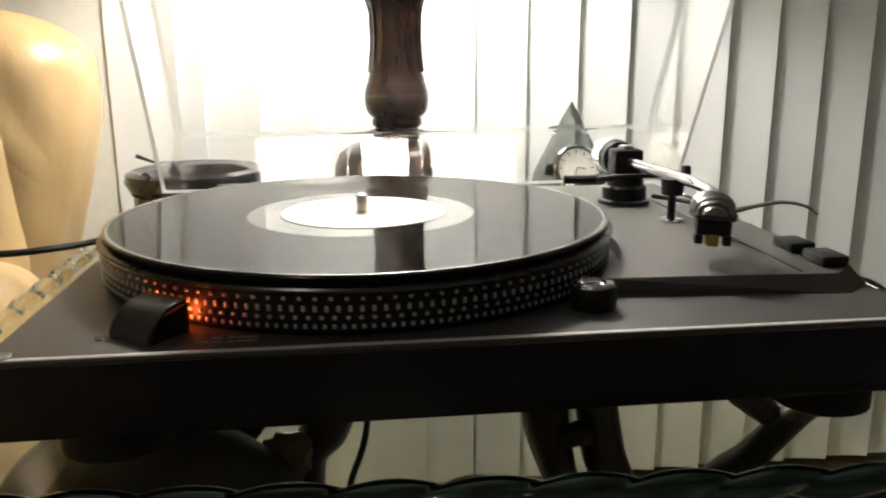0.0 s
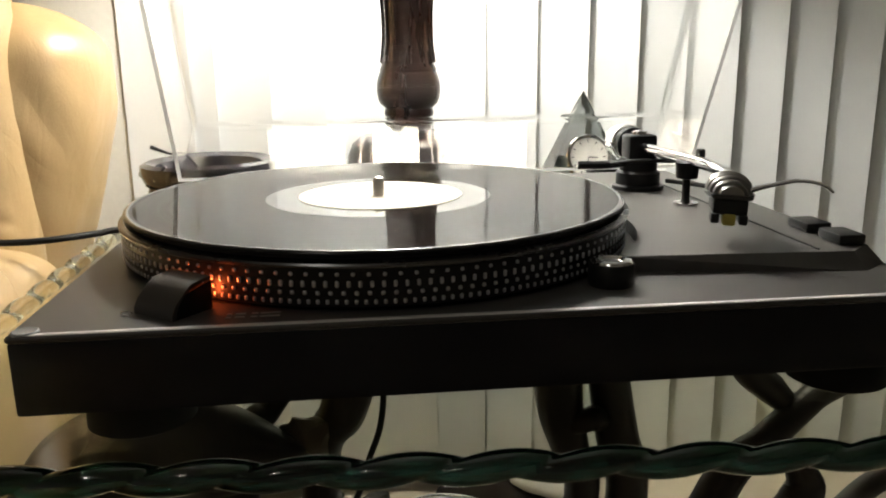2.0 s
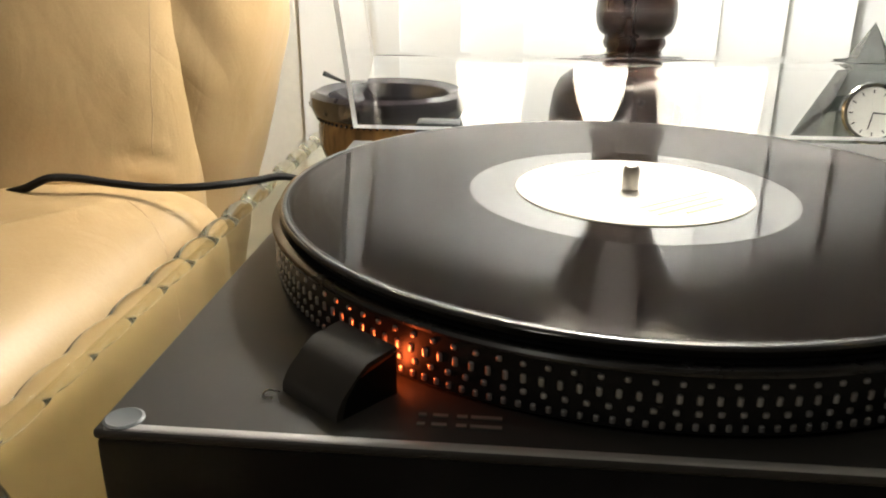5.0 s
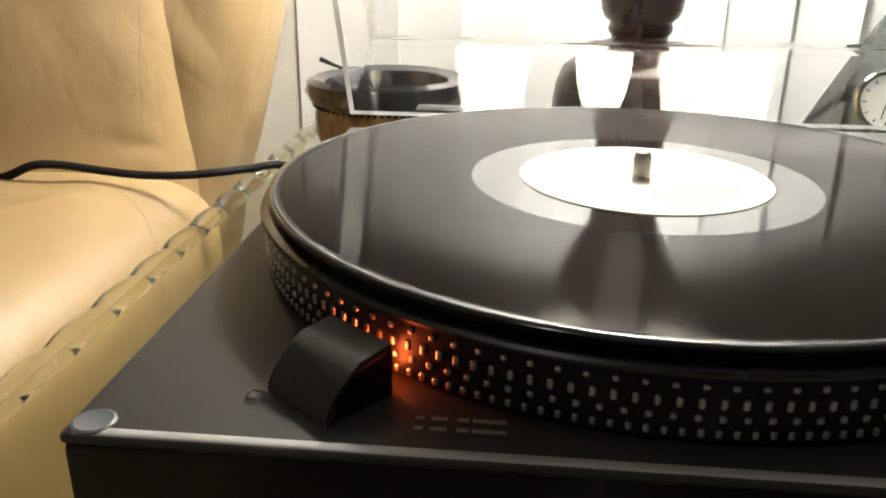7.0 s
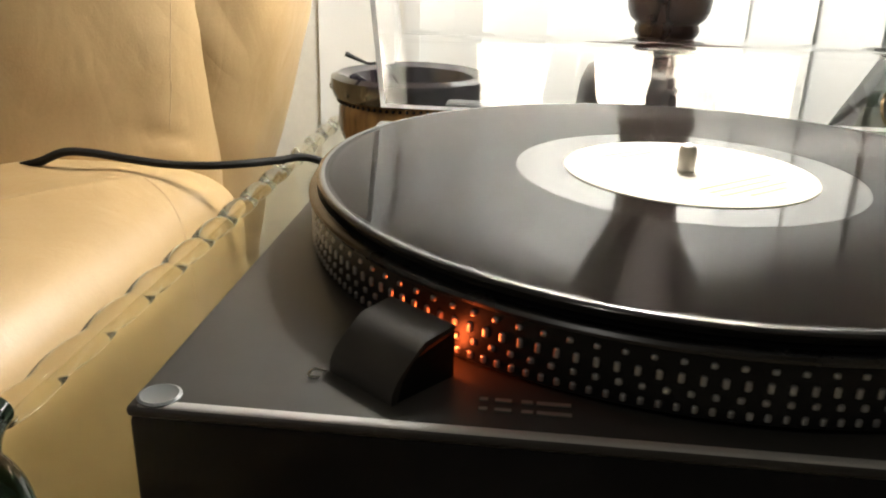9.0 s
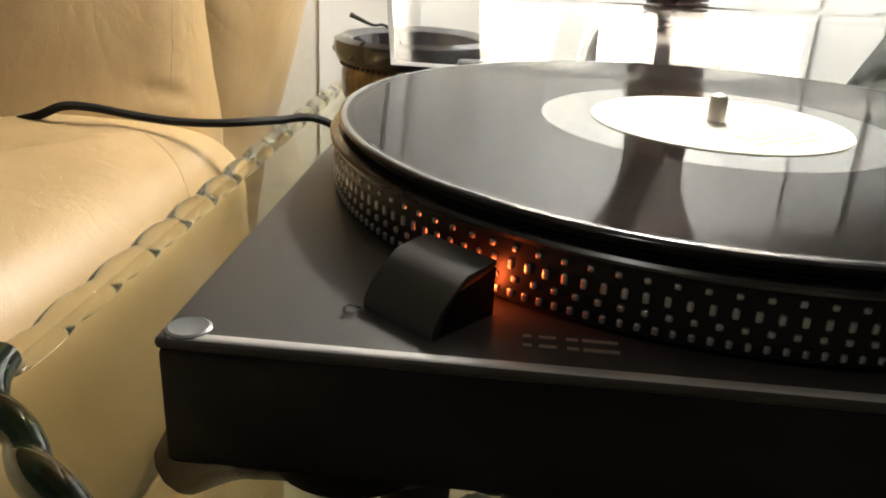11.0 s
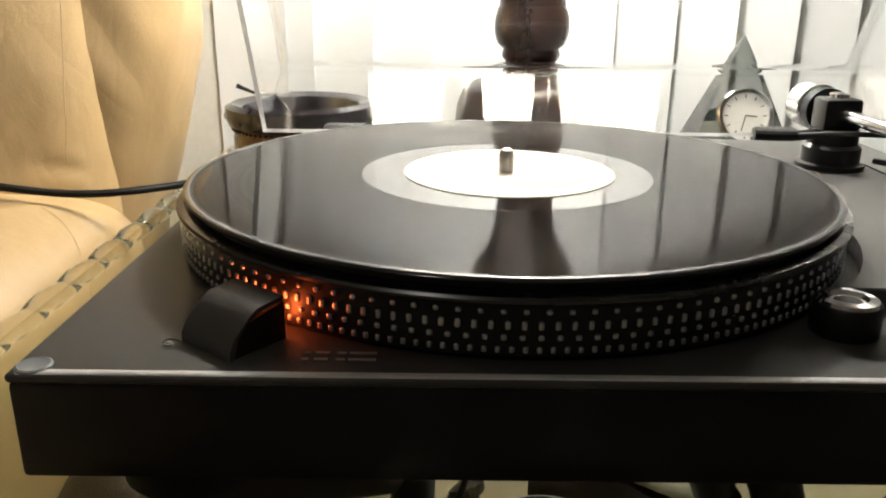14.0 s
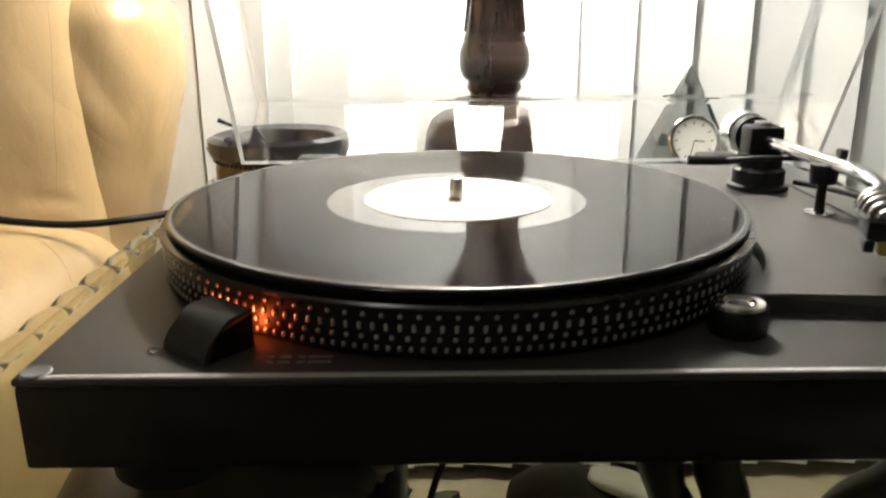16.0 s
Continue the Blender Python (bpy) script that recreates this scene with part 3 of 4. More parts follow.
part("side_arm", tube([(PX - 0.014, PY - 0.004, AZ - 0.012), (PX - 0.030, PY - 0.006, AZ - 0.013), (PX - 0.050, PY - 0.004, AZ - 0.013)], 0.0032, 10), BLACK_PLASTIC, arm, "thin black lever")
shell = pose(PX - 0.001, -0.044, AZ - 0.0045, 0, 3, -20) @ Matrix.Diagonal((1.15, 1.1, 1.1, 1))


def shell_part(name, bm, mat, parent, label="", smooth=True):
    bmesh.ops.transform(bm, matrix=shell, verts=bm.verts[:])
    return part(name, bm, mat, parent, label, smooth)


bm = bmesh.new()
ring = [(-0.005, 0.0), (-0.0105, -0.008), (-0.0118, -0.030), (-0.0095, -0.042), (0.0095, -0.042), (0.0118, -0.030), (0.0105, -0.008), (0.005, 0.0)]
slab([Vector(p) for p in ring], -0.0028, -0.0006, bm)
bmesh.ops.bevel(bm, geom=bm.edges[:], offset=0.0006, segments=2, affect="EDGES")
head = shell_part("headshell", bm, DARK_METAL, arm, "ribbed grey metal headshell")
bm = bmesh.new()
rows = []
for j in range(9):
    t = j / 8
    y, k = -0.004 - 0.036 * t, math.sin(math.pi * (0.10 + 0.80 * t)) ** 0.5
    rows.append([bm.verts.new((0.0098 * k * math.cos(a), y, -0.0008 + 0.0078 * k * math.sin(a))) for a in (math.pi * q / 12 for q in range(13))])
for a, b in zip(rows, rows[1:]):
    for q in range(12):
        bm.faces.new((a[q], a[q + 1], b[q + 1], b[q]))
    bm.faces.new((a[0], b[0], b[12], a[12]))
bm.faces.new(rows[0])
bm.faces.new(rows[-1])
shell_part("dome", bm, SHELL, head, "rounded grey metal cover")
for k in range(6):
    y = -0.008 - 0.0056 * k
    w = 0.0100 * math.sin(math.pi * (0.10 + 0.80 * (-y - 0.004) / 0.036)) ** 0.5
    shell_part("rib", tube([(w * math.cos(a), y, -0.0006 + 0.80 * w * math.sin(a)) for a in (math.pi * q / 8 for q in range(9))], 0.0013, 8, 3), SHELL, head)
shell_part("cartridge", box((0.0165, 0.026, 0.0085), (0, -0.026, -0.0072), 0.0015), BLACK_PLASTIC, head, "black cartridge")
for x in (-0.0066, 0.0066):
    shell_part("side_lug", box((0.0040, 0.012, 0.0052), (x, -0.034, -0.0132), 0.0008), BLACK_PLASTIC, head)
shell_part("stylus_guard", box((0.0062, 0.009, 0.0062), (0, -0.035, -0.0136), 0.0012), YELLOW, head, "yellow stylus guard")
shell_part("finger_lift", tube([(0.009, -0.030, 0.0010), (0.018, -0.031, 0.0044), (0.030, -0.033, 0.0080), (0.040, -0.036, 0.0072), (0.045, -0.038, 0.0040)], (0.0016, 0.0012, 0.001, 0.0008, 0.0006), 8), CHROME, head, "thin chrome finger lift")

# arm rest post and cue lever
rest_post = deck_part("arm_rest", lathe([(0.005, BOARD), (0.0035, BOARD + 0.002), (0.0028, BOARD + 0.004), (0.0028, BOARD + 0.018), (0.0075, BOARD + 0.019), (0.0082, BOARD + 0.030), (0.006, BOARD + 0.031)], 24, (0.2165, 0.034, 0)), BLACK_PLASTIC, "black arm rest post")
part("clip", box((0.005, 0.007, 0.010), (0.2255, 0.034, BOARD + 0.034), 0.0012), BLACK_PLASTIC, rest_post, "black locking clip")
part("foot_ring", lathe([(0.0085, BOARD), (0.0085, BOARD + 0.0015), (0.006, BOARD + 0.002)], 24, (0.2165, 0.034, 0)), CHROME, rest_post)
lever = deck_part("cue_lever", tube([(PX + 0.012, PY - 0.03, BOARD + 0.010), (PX + 0.022, 0.045, BOARD + 0.012), (PX + 0.030, 0.02, BOARD + 0.012)], 0.0018, 8), BLACK_PLASTIC, "thin black cue lever")
deck_part("lift_bar", tube([(PX - 0.028, 0.092, AZ - 0.011), (PX - 0.01, 0.082, AZ - 0.008), (PX + 0.018, 0.078, AZ - 0.008)], 0.0016, 8), BLACK_PLASTIC)

# ---- dust cover, hinged at the back and half open ----
LEAN = 28.8


def dust_cover(x0, x1, length, depth, th=0.0032):
    """An open box of clear sheet: u up the panel, v out along the skirts."""
    u = Vector((0, -math.sin(radians(LEAN)), math.cos(radians(LEAN))))
    v = Vector((0, -math.cos(radians(LEAN)), -math.sin(radians(LEAN))))
    o = Vector((0, 0.2595, 0.6505))
    bm = bmesh.new()

    def corner(x, a, b):
        return bm.verts.new(o + Vector((x, 0, 0)) + u * a + v * b)
    outer = [[corner(x, a, b) for x, a in ((x0, 0), (x1, 0), (x1, length), (x0, length))] for b in (0, depth)]
    inner = [[corner(x, a, b) for x, a in ((x0 + th, th), (x1 - th, th), (x1 - th, length - th), (x0 + th, length - th))] for b in (th, depth)]
    for shell_rows in (outer, inner):
        bm.faces.new(shell_rows[0])
        for k in range(4):
            bm.faces.new((shell_rows[0][k], shell_rows[0][(k + 1) % 4], shell_rows[1][(k + 1) % 4], shell_rows[1][k]))
    for k in range(4):
        bm.faces.new((outer[1][k], outer[1][(k + 1) % 4], inner[1][(k + 1) % 4], inner[1][k]))
    seams = [e for e in bm.edges if all(v in outer[0] for v in e.verts) or all(v in inner[0] for v in e.verts)]
    rims = [f for f in bm.faces if all(v in outer[1] or v in inner[1] for v in f.verts)]
    for f in rims:
        f.material_index = 1
    bmesh.ops.bevel(bm, geom=seams, offset=0.006, segments=6, affect="EDGES", profile=0.5)
    return bm


cover = deck_part("dust_cover", dust_cover(-0.1615, 0.287, 0.355, 0.080), ACRYLIC, "clear acrylic dust cover standing half open")
cover.data.materials.append(EDGE_ACRYLIC)
cover.visible_shadow = False
for x in (-0.105, 0.215):
    deck_part("hinge", box((0.032, 0.020, 0.030), (x, 0.2115, 0.598), 0.003), BLACK_PLASTIC, "black hinge")

# ---- record ----
record = thing("vinyl_record", (0, 0, DISC), "black vinyl record with a cream paper label on the platter", "record")


disc_profile = [(0.1480, 0.0001)] + [(r, -0.0002) for r in (0.1465, 0.1460, 0.1455, 0.12, 0.10, 0.0715, 0.0705)] + [(0.0700, -0.0003)]
part("vinyl_disc", lathe(disc_profile, 192, close=False), VINYL, record, "grooved black vinyl")
part("rim_bead", lathe([(0.0, -0.0017), (0.149, -0.0017), (0.1508, -0.0014), (0.1512, -0.0008), (0.1509, -0.0002), (0.1502, 0.0002), (0.1490, 0.0003), (0.1480, 0.0001)], 192, close=False), material("record_rim_gloss", (0.03, 0.03, 0.03), 0.14, spec=0.9), record, "glossy raised record rim")
part("run_out", lathe([(0.0700, -0.0003), (0.0600, -0.0003), (0.0505, -0.0003), (0.0, -0.0003)], 128, close=False), DEADWAX, record, "smooth glossy run-out ring")
label = part("paper_label", lathe([(0.0512, -0.0003), (0.0510, 0.0001), (0.0175, 0.0002), (0.0172, 0.0000), (0.0168, 0.0002), (0.0, 0.0002)], 96, (0.0012, 0.0008, 0), close=False), LABEL, record, "cream paper label")
bm = bmesh.new()
for k, (y, w) in enumerate(((0.034, 0.030), (0.029, 0.018), (-0.022, 0.044), (-0.027, 0.036), (-0.032, 0.040), (-0.037, 0.022))):
    box((w, 0.0016, 0.00012), (0.002 * (k % 3), y, 0.00024), 0, bm=bm)
bmesh.ops.rotate(bm, cent=(0, 0, 0), matrix=Matrix.Rotation(radians(40), 3, "Z"), verts=bm.verts[:])
part("printing", bm, material("faded_label_print", (0.5, 0.42, 0.25), 0.7), label, smooth=False)

# ---- table lamp ----
lampob = thing("table_lamp", (*LAMP, GLASS), "dark turned wooden table lamp with a cloth shade, lit", "lamp")
part("base", lathe([(0.072, 0.0), (0.075, 0.004), (0.076, 0.010), (0.069, 0.015), (0.071, 0.020), (0.0705, 0.050), (0.068, 0.068), (0.063, 0.080), (0.053, 0.088), (0.038, 0.0925), (0.027, 0.0945), (0.0225, 0.095)], 64), WOOD, lampob, "dark wooden domed base")
part("column", lathe([(0.0225, 0.090), (0.0232, 0.095), (0.0262, 0.098), (0.0268, 0.101), (0.0262, 0.104), (0.0238, 0.106), (0.0236, 0.109), (0.0262, 0.112), (0.0270, 0.115), (0.0262, 0.118), (0.0256, 0.120), (0.0312, 0.125), (0.0336, 0.131), (0.0347, 0.139), (0.0342, 0.148), (0.0320, 0.156), (0.0303, 0.159), (0.0306, 0.162), (0.0288, 0.166), (0.0270, 0.178), (0.0256, 0.194), (0.0250, 0.212), (0.0262, 0.232), (0.0340, 0.250), (0.0440, 0.268), (0.0540, 0.286), (0.0580, 0.304), (0.0520, 0.324), (0.0340, 0.341), (0.0170, 0.352), (0.0170, 0.366), (0.0, 0.368)], 48), WOOD, lampob, "turned dark wooden column")
bm = bmesh.new()
for k in range(12):
    a = 2 * math.pi * k / 12
    tube([(r * math.cos(a), r * math.sin(a), z) for r, z in ((0.0284, 0.168), (0.0256, 0.196), (0.0268, 0.232), (0.0330, 0.249))], 0.0022, 6, 5, bm)
part("fluting", bm, WOOD, lampob)
part("socket", lathe([(0.014, 0.368), (0.016, 0.372), (0.016, 0.380), (0.007, 0.384), (0.007, 0.410), (0.016, 0.414), (0.016, 0.456), (0.012, 0.460), (0.0, 0.460)], 24), CHROME, lampob, "brass-coloured lamp socket")
bulb = part("light_bulb", lathe([(0.012, 0.460), (0.0135, 0.474), (0.0165, 0.484)] + [(0.034 * math.cos(b), 0.513 + 0.034 * math.sin(b)) for b in (radians(9 * q) for q in range(-5, 10))] + [(0.0, 0.547)], 32), glow("bulb_glow", (1.0, 0.92, 0.8), 60), lampob, "glowing white light bulb")
bulb.visible_shadow = False
part("shade", lathe([(0.176, 0.420), (0.098, 0.650), (0.0965, 0.650), (0.1745, 0.420), (0.176, 0.420)], 72, close=False), SHADE, lampob, "cream cloth shade")
bm = tube([(0.016, 0, 0.44), (0.050, 0, 0.50), (0.048, 0, 0.59), (0.0, 0, 0.635)], 0.0018, 8)
tube([(-0.016, 0, 0.44), (-0.050, 0, 0.50), (-0.048, 0, 0.59), (0.0, 0, 0.635)], 0.0018, 8, bm=bm)
for a in (0, 2.094, 4.189):
    tube([(0, 0, 0.635), (0.035 * math.cos(a), 0.035 * math.sin(a), 0.640), (0.0985 * math.cos(a), 0.0985 * math.sin(a), 0.648)], 0.0014, 6, bm=bm)
part("harp", bm, CHROME, lampob, "wire harp")

# ---- glazed pot ----
pot = thing("ceramic_pot", (-0.171, 0.400, GLASS), "brown and blue-black glazed ceramic pot with a studded rim", "pot")
part("body", lathe([(0.055, 0.0), (0.060, 0.003), (0.066, 0.020), (0.066, 0.036), (0.063, 0.046), (0.060, 0.046), (0.058, 0.010), (0.0, 0.008)], 72), POT_BROWN, pot, "streaked brown glazed body")
part("rim", lathe([(0.063, 0.045), (0.0700, 0.047), (0.0735, 0.056), (0.0725, 0.064), (0.0660, 0.067), (0.0560, 0.063), (0.0530, 0.050), (0.0600, 0.044)], 72), GLAZE, pot, "glossy blue-black rim")
for k in range(10):
    a = 2 * math.pi * (k + 0.35) / 10
    part("stud", lathe([(0.0050 * math.cos(b), 0.0052 * math.sin(b)) for b in (radians(9 * q) for q in range(10))] + [(0.0, 0.0052)], 24, turn=pose(0.0688 * math.cos(a), 0.0688 * math.sin(a), 0.0555, 0, 90, math.degrees(a))), GLAZE, pot)
bm = bmesh.new()
for k in range(72):
    a = 2 * math.pi * k / 72
    bmesh.ops.create_icosphere(bm, subdivisions=1, radius=0.0017, matrix=pose(0.0665 * math.cos(a), 0.0665 * math.sin(a), 0.0435))
tagged(part("beading", bm, GLAZE, pot), kind="stuff")
stick = part("twig", tube([(-0.223, 0.362, 0.6235), (-0.206, 0.368, 0.6155), (-0.190, 0.378, 0.6100), (-0.160, 0.395, 0.560)], (0.0022, 0.0012, 0.0012, 0.0012), 8), RUBBER, None, "thin dark twig standing in the ceramic pot")
tagged(stick, category="twig")

# ---- crystal clock ----
clock = thing("desk_clock", (0.235, 0.360, GLASS), "crystal pyramid desk clock with a round white dial", "clock")


def pyramid():
    bm = bmesh.new()
    levels = [(0.062, 0.0), (0.058, 0.006), (0.009, 0.118), (0.0, 0.137)]
    rings = []
    for w, z in levels:
        d = 0.5 * w + 0.002
        rings.append([bm.verts.new((x * w, y * d, z)) for x, y in ((-1, -1), (1, -1), (1, 1), (-1, 1))] if w else [bm.verts.new((0, 0, z))])
    for a, b in zip(rings, rings[1:]):
        for k in range(4):
            q = list(dict.fromkeys([a[k], a[(k + 1) % 4], b[(k + 1) % len(b)], b[k % len(b)]]))
            bm.faces.new(q)
    bm.faces.new(rings[0][::-1])
    return bm


body = part("crystal_body", pyramid(), CRYSTAL, clock, "clear crystal pyramid", smooth=False)
body.visible_shadow = False
face = pose(0.0, -0.0265, 0.066, 74, 0, 0)
part("bezel", lathe([(0.0205, -0.006), (0.0245, -0.006), (0.0250, 0.001), (0.0235, 0.003), (0.0208, 0.002), (0.0205, -0.006)], 48, turn=face, close=False), CHROME, clock, "chrome bezel")
dial = part("dial", lathe([(0.0210, -0.0055), (0.0210, 0.0), (0.0, 0.0)], 48, turn=face), DIAL, clock, "white dial")
bm = bmesh.new()
for k in range(12):
    a = radians(30 * k)
    bmesh.ops.create_cube(bm, size=1, matrix=face @ pose(0.0172 * math.sin(a), 0.0172 * math.cos(a), 0.0004, 0, 0, -30 * k) @ Matrix.Diagonal((0.0009, 0.0030, 0.0004, 1)))
part("hour_marks", bm, BLACK_PLASTIC, dial, smooth=False)
for turn, ln, w in ((-95, 0.010, 0.0012), (-195, 0.014, 0.0009)):
    bm = bmesh.new()
    bmesh.ops.create_cube(bm, size=1, matrix=face @ pose(0, 0, 0.0008, 0, 0, turn) @ pose(0, ln / 2, 0) @ Matrix.Diagonal((w, ln, 0.0003, 1)))
    part("hand_pointer", bm, BLACK_PLASTIC, dial, smooth=False)

# ---- leather armchair ----
from mathutils.bvhtree import BVHTree

chair = thing("leather_armchair", (-0.65, 0.0, 0.0), "tan leather armchair with stuffed seat and back", "armchair")


def chair_part(name, bm, label=""):
    ob = part(name, bm, LEATHER, chair, label)
    ob.location = (0.65, 0, 0)
    return ob


def seam(bm, places, axis, name):
    """A sewn seam laid onto the leather along the given places, met from above or from the front."""
    tree, line = BVHTree.FromBMesh(bm), []
    for a, b in curve_places(places):
        if axis == "z":
            spot = tree.ray_cast(Vector((a, b, 2.0)), Vector((0, 0, -1)))[0]
        else:
            spot = tree.ray_cast(Vector((a, -1.0, b)), Vector((0, 1, 0)))[0]
        if spot and (not line or (spot - line[-1]).length < 0.02):
            line.append(spot + (Vector((0, 0, -0.0004)) if axis == "z" else Vector((-0.0003, 0.0005, 0))))
    ob = part(name, tube(line, 0.0007, 8, smooth=False), SEAM, chair, "sewn seam")
    ob.location = (0.65, 0, 0)


def curve_places(places):
    return [(p.x, p.y) for p in curve_points([(*q, 0) for q in places], 10)]


SEAM = material("leather_seam", (0.36, 0.255, 0.145), 0.6)
seat = cushion((0.327, 0.452, 0.124), (16.0, 5.0), 0.010, 9.0, 3.1, (240, 120), at=(-0.600, -0.164, 0.4485), folds=0.003)
seam(seat, [(-0.327, 0.185), (-0.307, 0.173), (-0.288, 0.153), (-0.267, 0.125), (-0.251, 0.099), (-0.239, 0.076)], "z", "seat_seam")
chair_part("seat_cushion", seat, "puffy tan leather seat cushion")
back = cushion((0.300, 0.120, 0.46), (4.2, 10.0), 0.006, 7.0, 8.4, (220, 260), at=(-0.608, 0.216, 0.885), folds=0.0012, turn=pose(0, 0, 0, -1, 0, 30), pucker=(-0.338, 0.026, 0.0026))
seam(back, [(-0.334, 0.575), (-0.331, 0.62), (-0.329, 0.68), (-0.328, 0.75), (-0.328, 0.85), (-0.328, 1.0)], "y", "back_seam")
chair_part("back_cushion", back, "tall tan leather back cushion")


def stuffed_column(levels, centre, bulge=2.5, steps=72, seed=1.7):
    """An upright stuffed form from (height, half width, half depth) levels, closed at both ends, with soft drapes."""
    bm, rings = bmesh.new(), []
    for q in curve_points(levels, 9):
        ring = []
        for i in range(steps):
            a = 2 * math.pi * i / steps
            c, d = math.cos(a), math.sin(a)
            x, y = q.y * math.copysign(abs(c) ** (2 / bulge), c), q.z * math.copysign(abs(d) ** (2 / bulge), d)
            w = 1 + 0.035 * noise.noise(Vector((x * 9 + seed, y * 9, q.x * 7))) + 0.020 * noise.noise(Vector((x * 34 + q.x * 16, y * 34, q.x * 9 + seed)))
            ring.append(bm.verts.new((centre[0] + x * w, centre[1] + y * w, q.x)))
        rings.append(ring)
    for a, b in zip(rings, rings[1:]):
        for k in range(steps):
            bm.faces.new((a[k], a[(k + 1) % steps], b[(k + 1) % steps], b[k]))
    bm.faces.new(rings[0])
    bm.faces.new(rings[-1])
    return bm


SIDE = [(0.33, 0.088, 0.090), (0.42, 0.098, 0.100), (0.50, 0.116, 0.108), (0.55, 0.130, 0.110), (0.60, 0.1425, 0.110), (0.65, 0.1535, 0.110), (0.70, 0.1590, 0.106), (0.727, 0.1560, 0.098), (0.747, 0.139, 0.084), (0.762, 0.108, 0.062), (0.770, 0.066, 0.036), (0.772, 0.008, 0.005)]
chair_part("back_side", stuffed_column(SIDE, (-0.420, 0.372)), "rounded tan leather side of the back")
chair_part("base", box((0.66, 0.85, 0.32), (-0.625, -0.02, 0.21), 0.04, 4), "tan leather covered base")
chair_part("back_frame", box((0.58, 0.10, 0.95), (-0.70, 0.525, 0.60), 0.03, 3), "tan leather covered back")

# ---- cable ----
cable = part("power_cable", tube([(0.02, 0.225, 0.5405), (-0.12, 0.236, 0.5405), (-0.19, 0.246, 0.549), (-0.225, 0.243, 0.561), (-0.247, 0.23, 0.561), (-0.266, 0.213, 0.562), (-0.287, 0.203, 0.562), (-0.313, 0.197, 0.563), (-0.338, 0.19, 0.567), (-0.362, 0.183, 0.572), (-0.379, 0.177, 0.573), (-0.396, 0.174, 0.566), (-0.415, 0.176, 0.560), (-0.436, 0.180, 0.548), (-0.458, 0.186, 0.515)], 0.0030, 10), RUBBER, None, "black cable running from the deck over the armchair")
tagged(cable, category="cable")
hang = part("hanging_cable", tube([(0.0, 0.235, 0.56), (0.002, 0.10, 0.45), (-0.015, 0.10, 0.38), (-0.03, 0.11, 0.30), (0.0, 0.2, FLOOR + 0.003)], 0.0026, 8), RUBBER, None, "thin black cable hanging below the table")
tagged(hang, category="cable")

# ---- behind the camera: the ceiling lamp that lights the front ----
ceil = thing("ceiling_lamp", (-1.05, -1.76, 2.40), "round white ceiling lamp, lit", "lamp")
part("bowl", lathe([(0.17, 0.0), (0.18, -0.02), (0.16, -0.05), (0.0, -0.055)], 48), glow("lamp_bowl", (1.0, 0.9, 0.75), 3), ceil, "white glass bowl")

# ---- below the table: a metal-rimmed dish on a low stool, and a small plant ----
stool = thing("wooden_stool", (0.057, 0.172, FLOOR), "low dark wooden stool below the glass table", "stool")
part("seat", lathe([(0.0, 0.170), (0.062, 0.170), (0.066, 0.175), (0.066, 0.184), (0.062, 0.188), (0.0, 0.188)], 48), LEG, stool, "round dark wooden seat")
for k in range(3):
    a = 2 * math.pi * k / 3 + 0.5
    part("leg", tube([(0.045 * math.cos(a), 0.045 * math.sin(a), 0.174), (0.05 * math.cos(a), 0.05 * math.sin(a), 0.09), (0.06 * math.cos(a), 0.06 * math.sin(a), 0.002)], (0.009, 0.008, 0.007), 10, 5), LEG, stool)
dish = thing("round_dish", (0.057, 0.172, FLOOR + 0.188), "round dish with a pale metal rim", "dish")
part("bowl", lathe([(0.030, 0.0), (0.034, 0.002), (0.054, 0.026), (0.060, 0.036), (0.058, 0.037), (0.050, 0.026), (0.030, 0.005), (0.0, 0.004)], 56), BLIND, dish, "pale glazed bowl")
part("rim", lathe([(0.0590, 0.0362), (0.0622, 0.0372), (0.0626, 0.0390), (0.0600, 0.0398), (0.0580, 0.0385), (0.0590, 0.0362)], 56, close=False), CHROME, dish, "pale metal rim")
plant = thing("small_plant", (-0.045, 0.30, FLOOR), "small dark-leaved plant below the table", "plant")
part("pot", lathe([(0.030, 0.0), (0.034, 0.004), (0.044, 0.085), (0.046, 0.092), (0.041, 0.092), (0.037, 0.075), (0.0, 0.072)], 40), POT_BROWN, plant, "small brown plant pot")
rnd = random.Random(4)
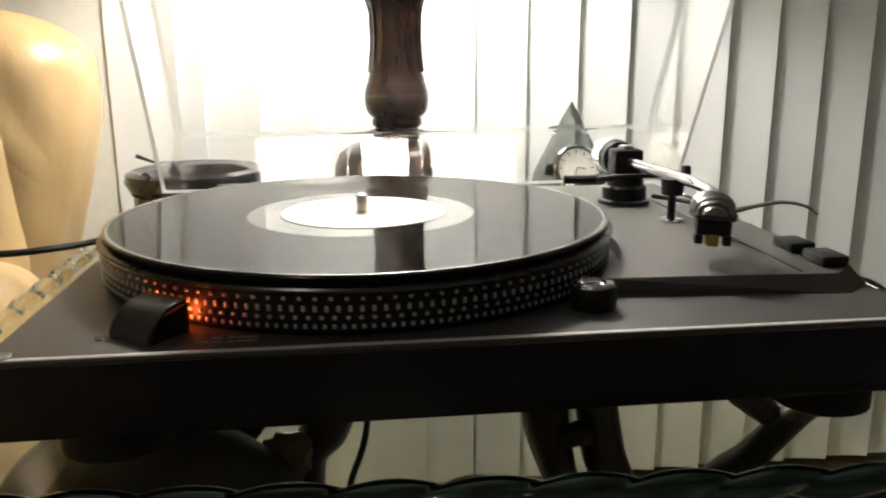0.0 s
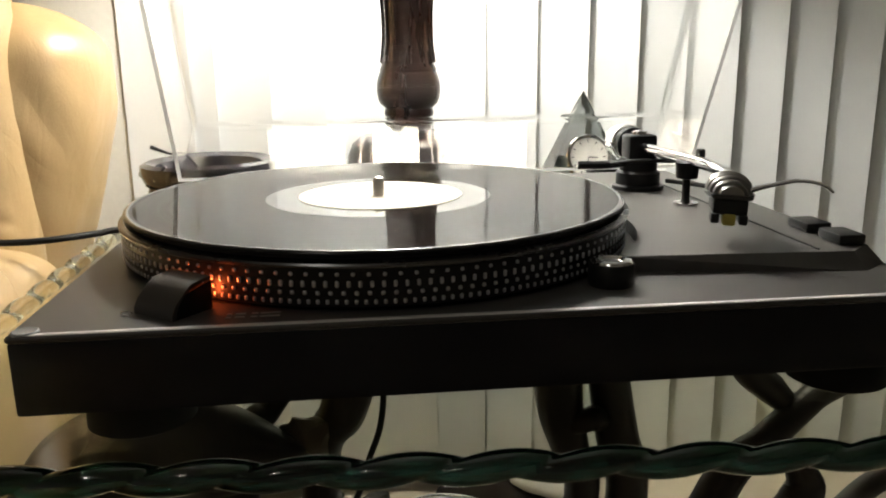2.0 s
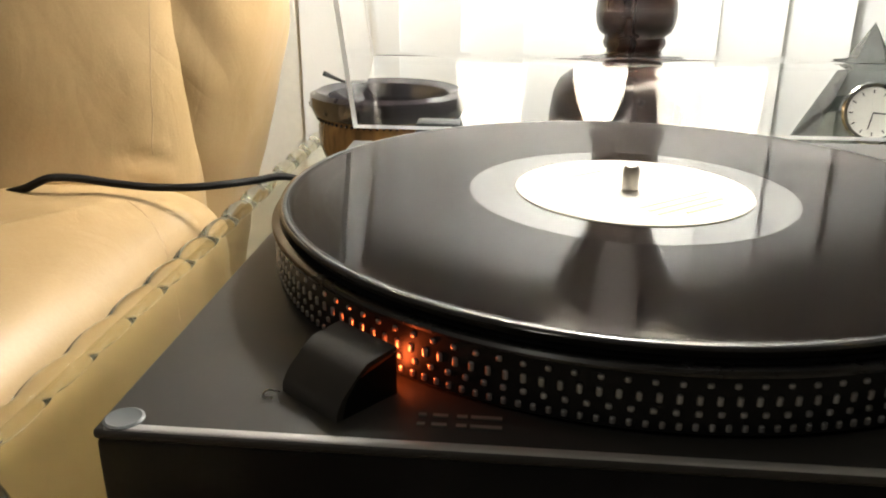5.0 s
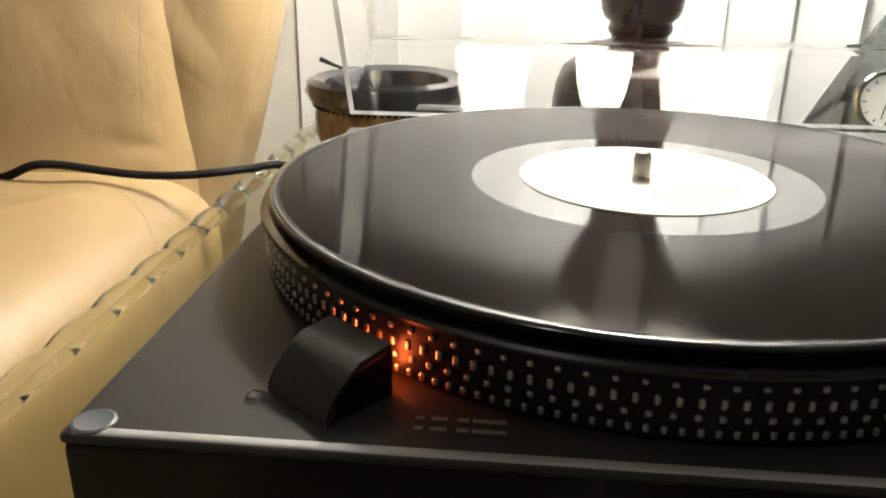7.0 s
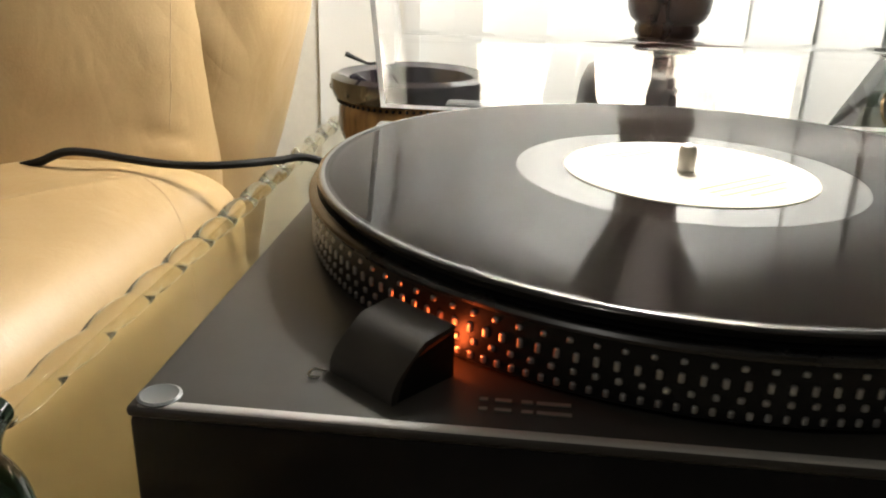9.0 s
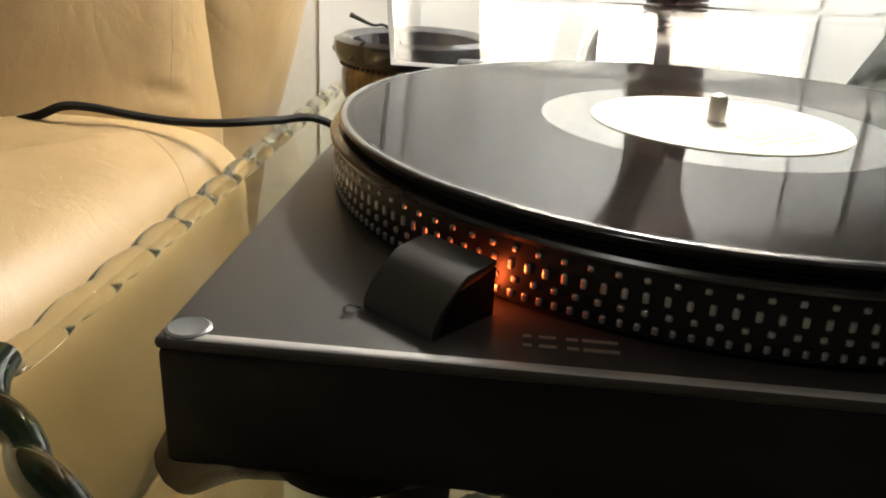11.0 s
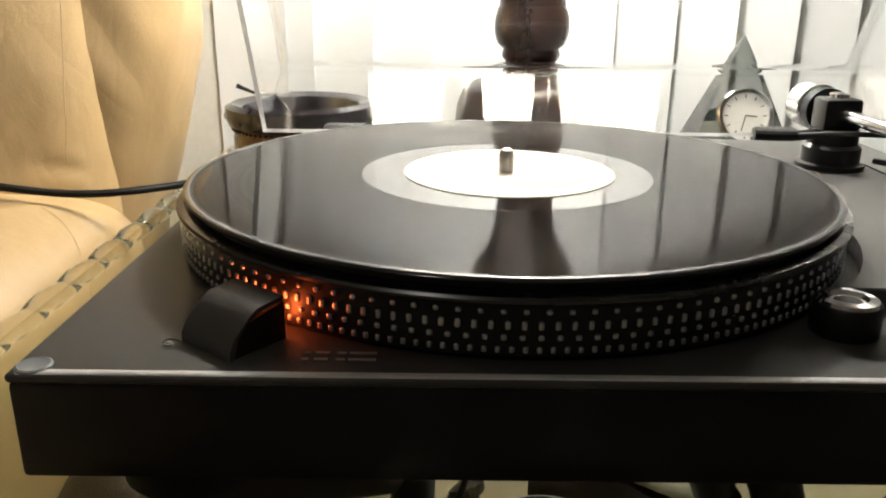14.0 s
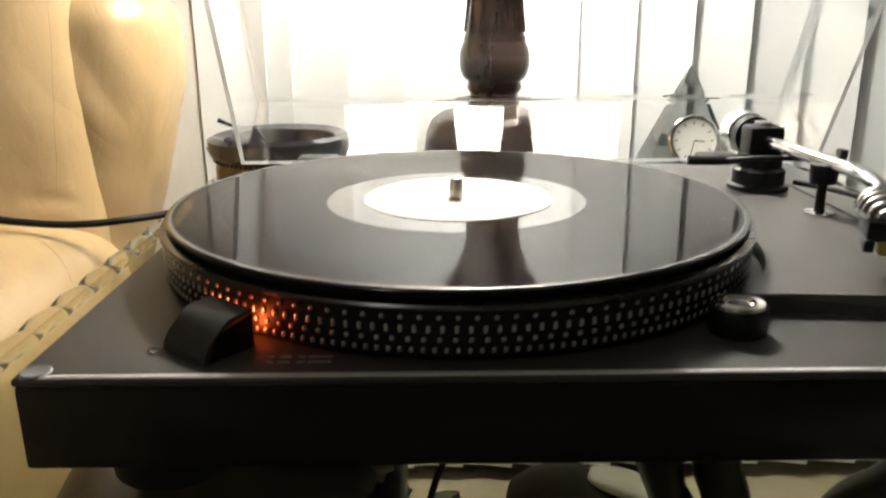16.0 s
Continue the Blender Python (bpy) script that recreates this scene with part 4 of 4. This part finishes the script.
for k in range(9):
    a, h, out = k * 2.4, 0.13 + 0.05 * rnd.random(), 0.02 + 0.03 * rnd.random()
    tip = (out * math.cos(a), out * math.sin(a), h)
    part("stem", tube([(0, 0, 0.07), (tip[0] * 0.4, tip[1] * 0.4, h * 0.7), tip], (0.0018, 0.0013, 0.0008), 6, 5), LEAF, plant)
    part("leaf", carved_leaf(tip, 0.038, pose(0, 0, 0, 20 * rnd.random() - 5, 0, math.degrees(a) - 90)), LEAF, plant)

# a slipper lying on the carpet before the blinds
slipper = thing("slipper", (0.185, 0.50, FLOOR), "dark brown slipper with a pale lining lying on the carpet", "slipper")


def slipper_body(length, wide, high, opening):
    """A soft shoe along x: rounded toe, low instep, and an opening towards the heel."""
    bm, rings = bmesh.new(), []
    n, steps = 22, 24
    for i in range(n + 1):
        t = i / n
        w = wide * (math.sin(math.pi * min(1, 0.06 + 0.90 * t)) ** 0.5) * (0.86 + 0.14 * math.cos(2.2 * math.pi * t))
        h = high * (math.sin(math.pi * min(1, 0.10 + 0.84 * t)) ** 0.6)
        ring = []
        for k in range(steps):
            a = 2 * math.pi * k / steps
            z = max(0.0, 0.5 * h + 0.5 * h * math.sin(a))
            dip = opening * max(0, math.sin(a)) ** 6 * max(0, math.sin(math.pi * (t - 0.45) / 0.5)) if 0.45 < t < 0.95 else 0
            ring.append(bm.verts.new(((t - 0.5) * length, w * math.cos(a), z - dip)))
        rings.append(ring)
    for a, b in zip(rings, rings[1:]):
        for k in range(steps):
            bm.faces.new((a[k], a[(k + 1) % steps], b[(k + 1) % steps], b[k]))
    bm.faces.new(rings[0])
    bm.faces.new(rings[-1])
    return bm


turned = pose(0, 0, 0, 0, 0, -28)
bm = slipper_body(0.215, 0.040, 0.100, 0.034)
bmesh.ops.transform(bm, matrix=turned, verts=bm.verts[:])
part("upper", bm, material("dark_brown_felt", (0.022, 0.015, 0.013), 0.85, second=(0.034, 0.025, 0.021), fine=500, bump=0.3), slipper, "dark brown felt upper")
lining = cushion((0.050, 0.026, 0.013), (2.6, 2.4), 0.004, 40.0, 2.0, (40, 20), at=(0.052, 0.0, 0.086), turn=pose(0, 0, 0, 0, 8, 0))
bmesh.ops.transform(lining, matrix=turned, verts=lining.verts[:])
part("lining", lining, material("pale_fleece", (0.42, 0.42, 0.39), 0.95, fine=300, bump=0.5), slipper, "pale fleece lining")
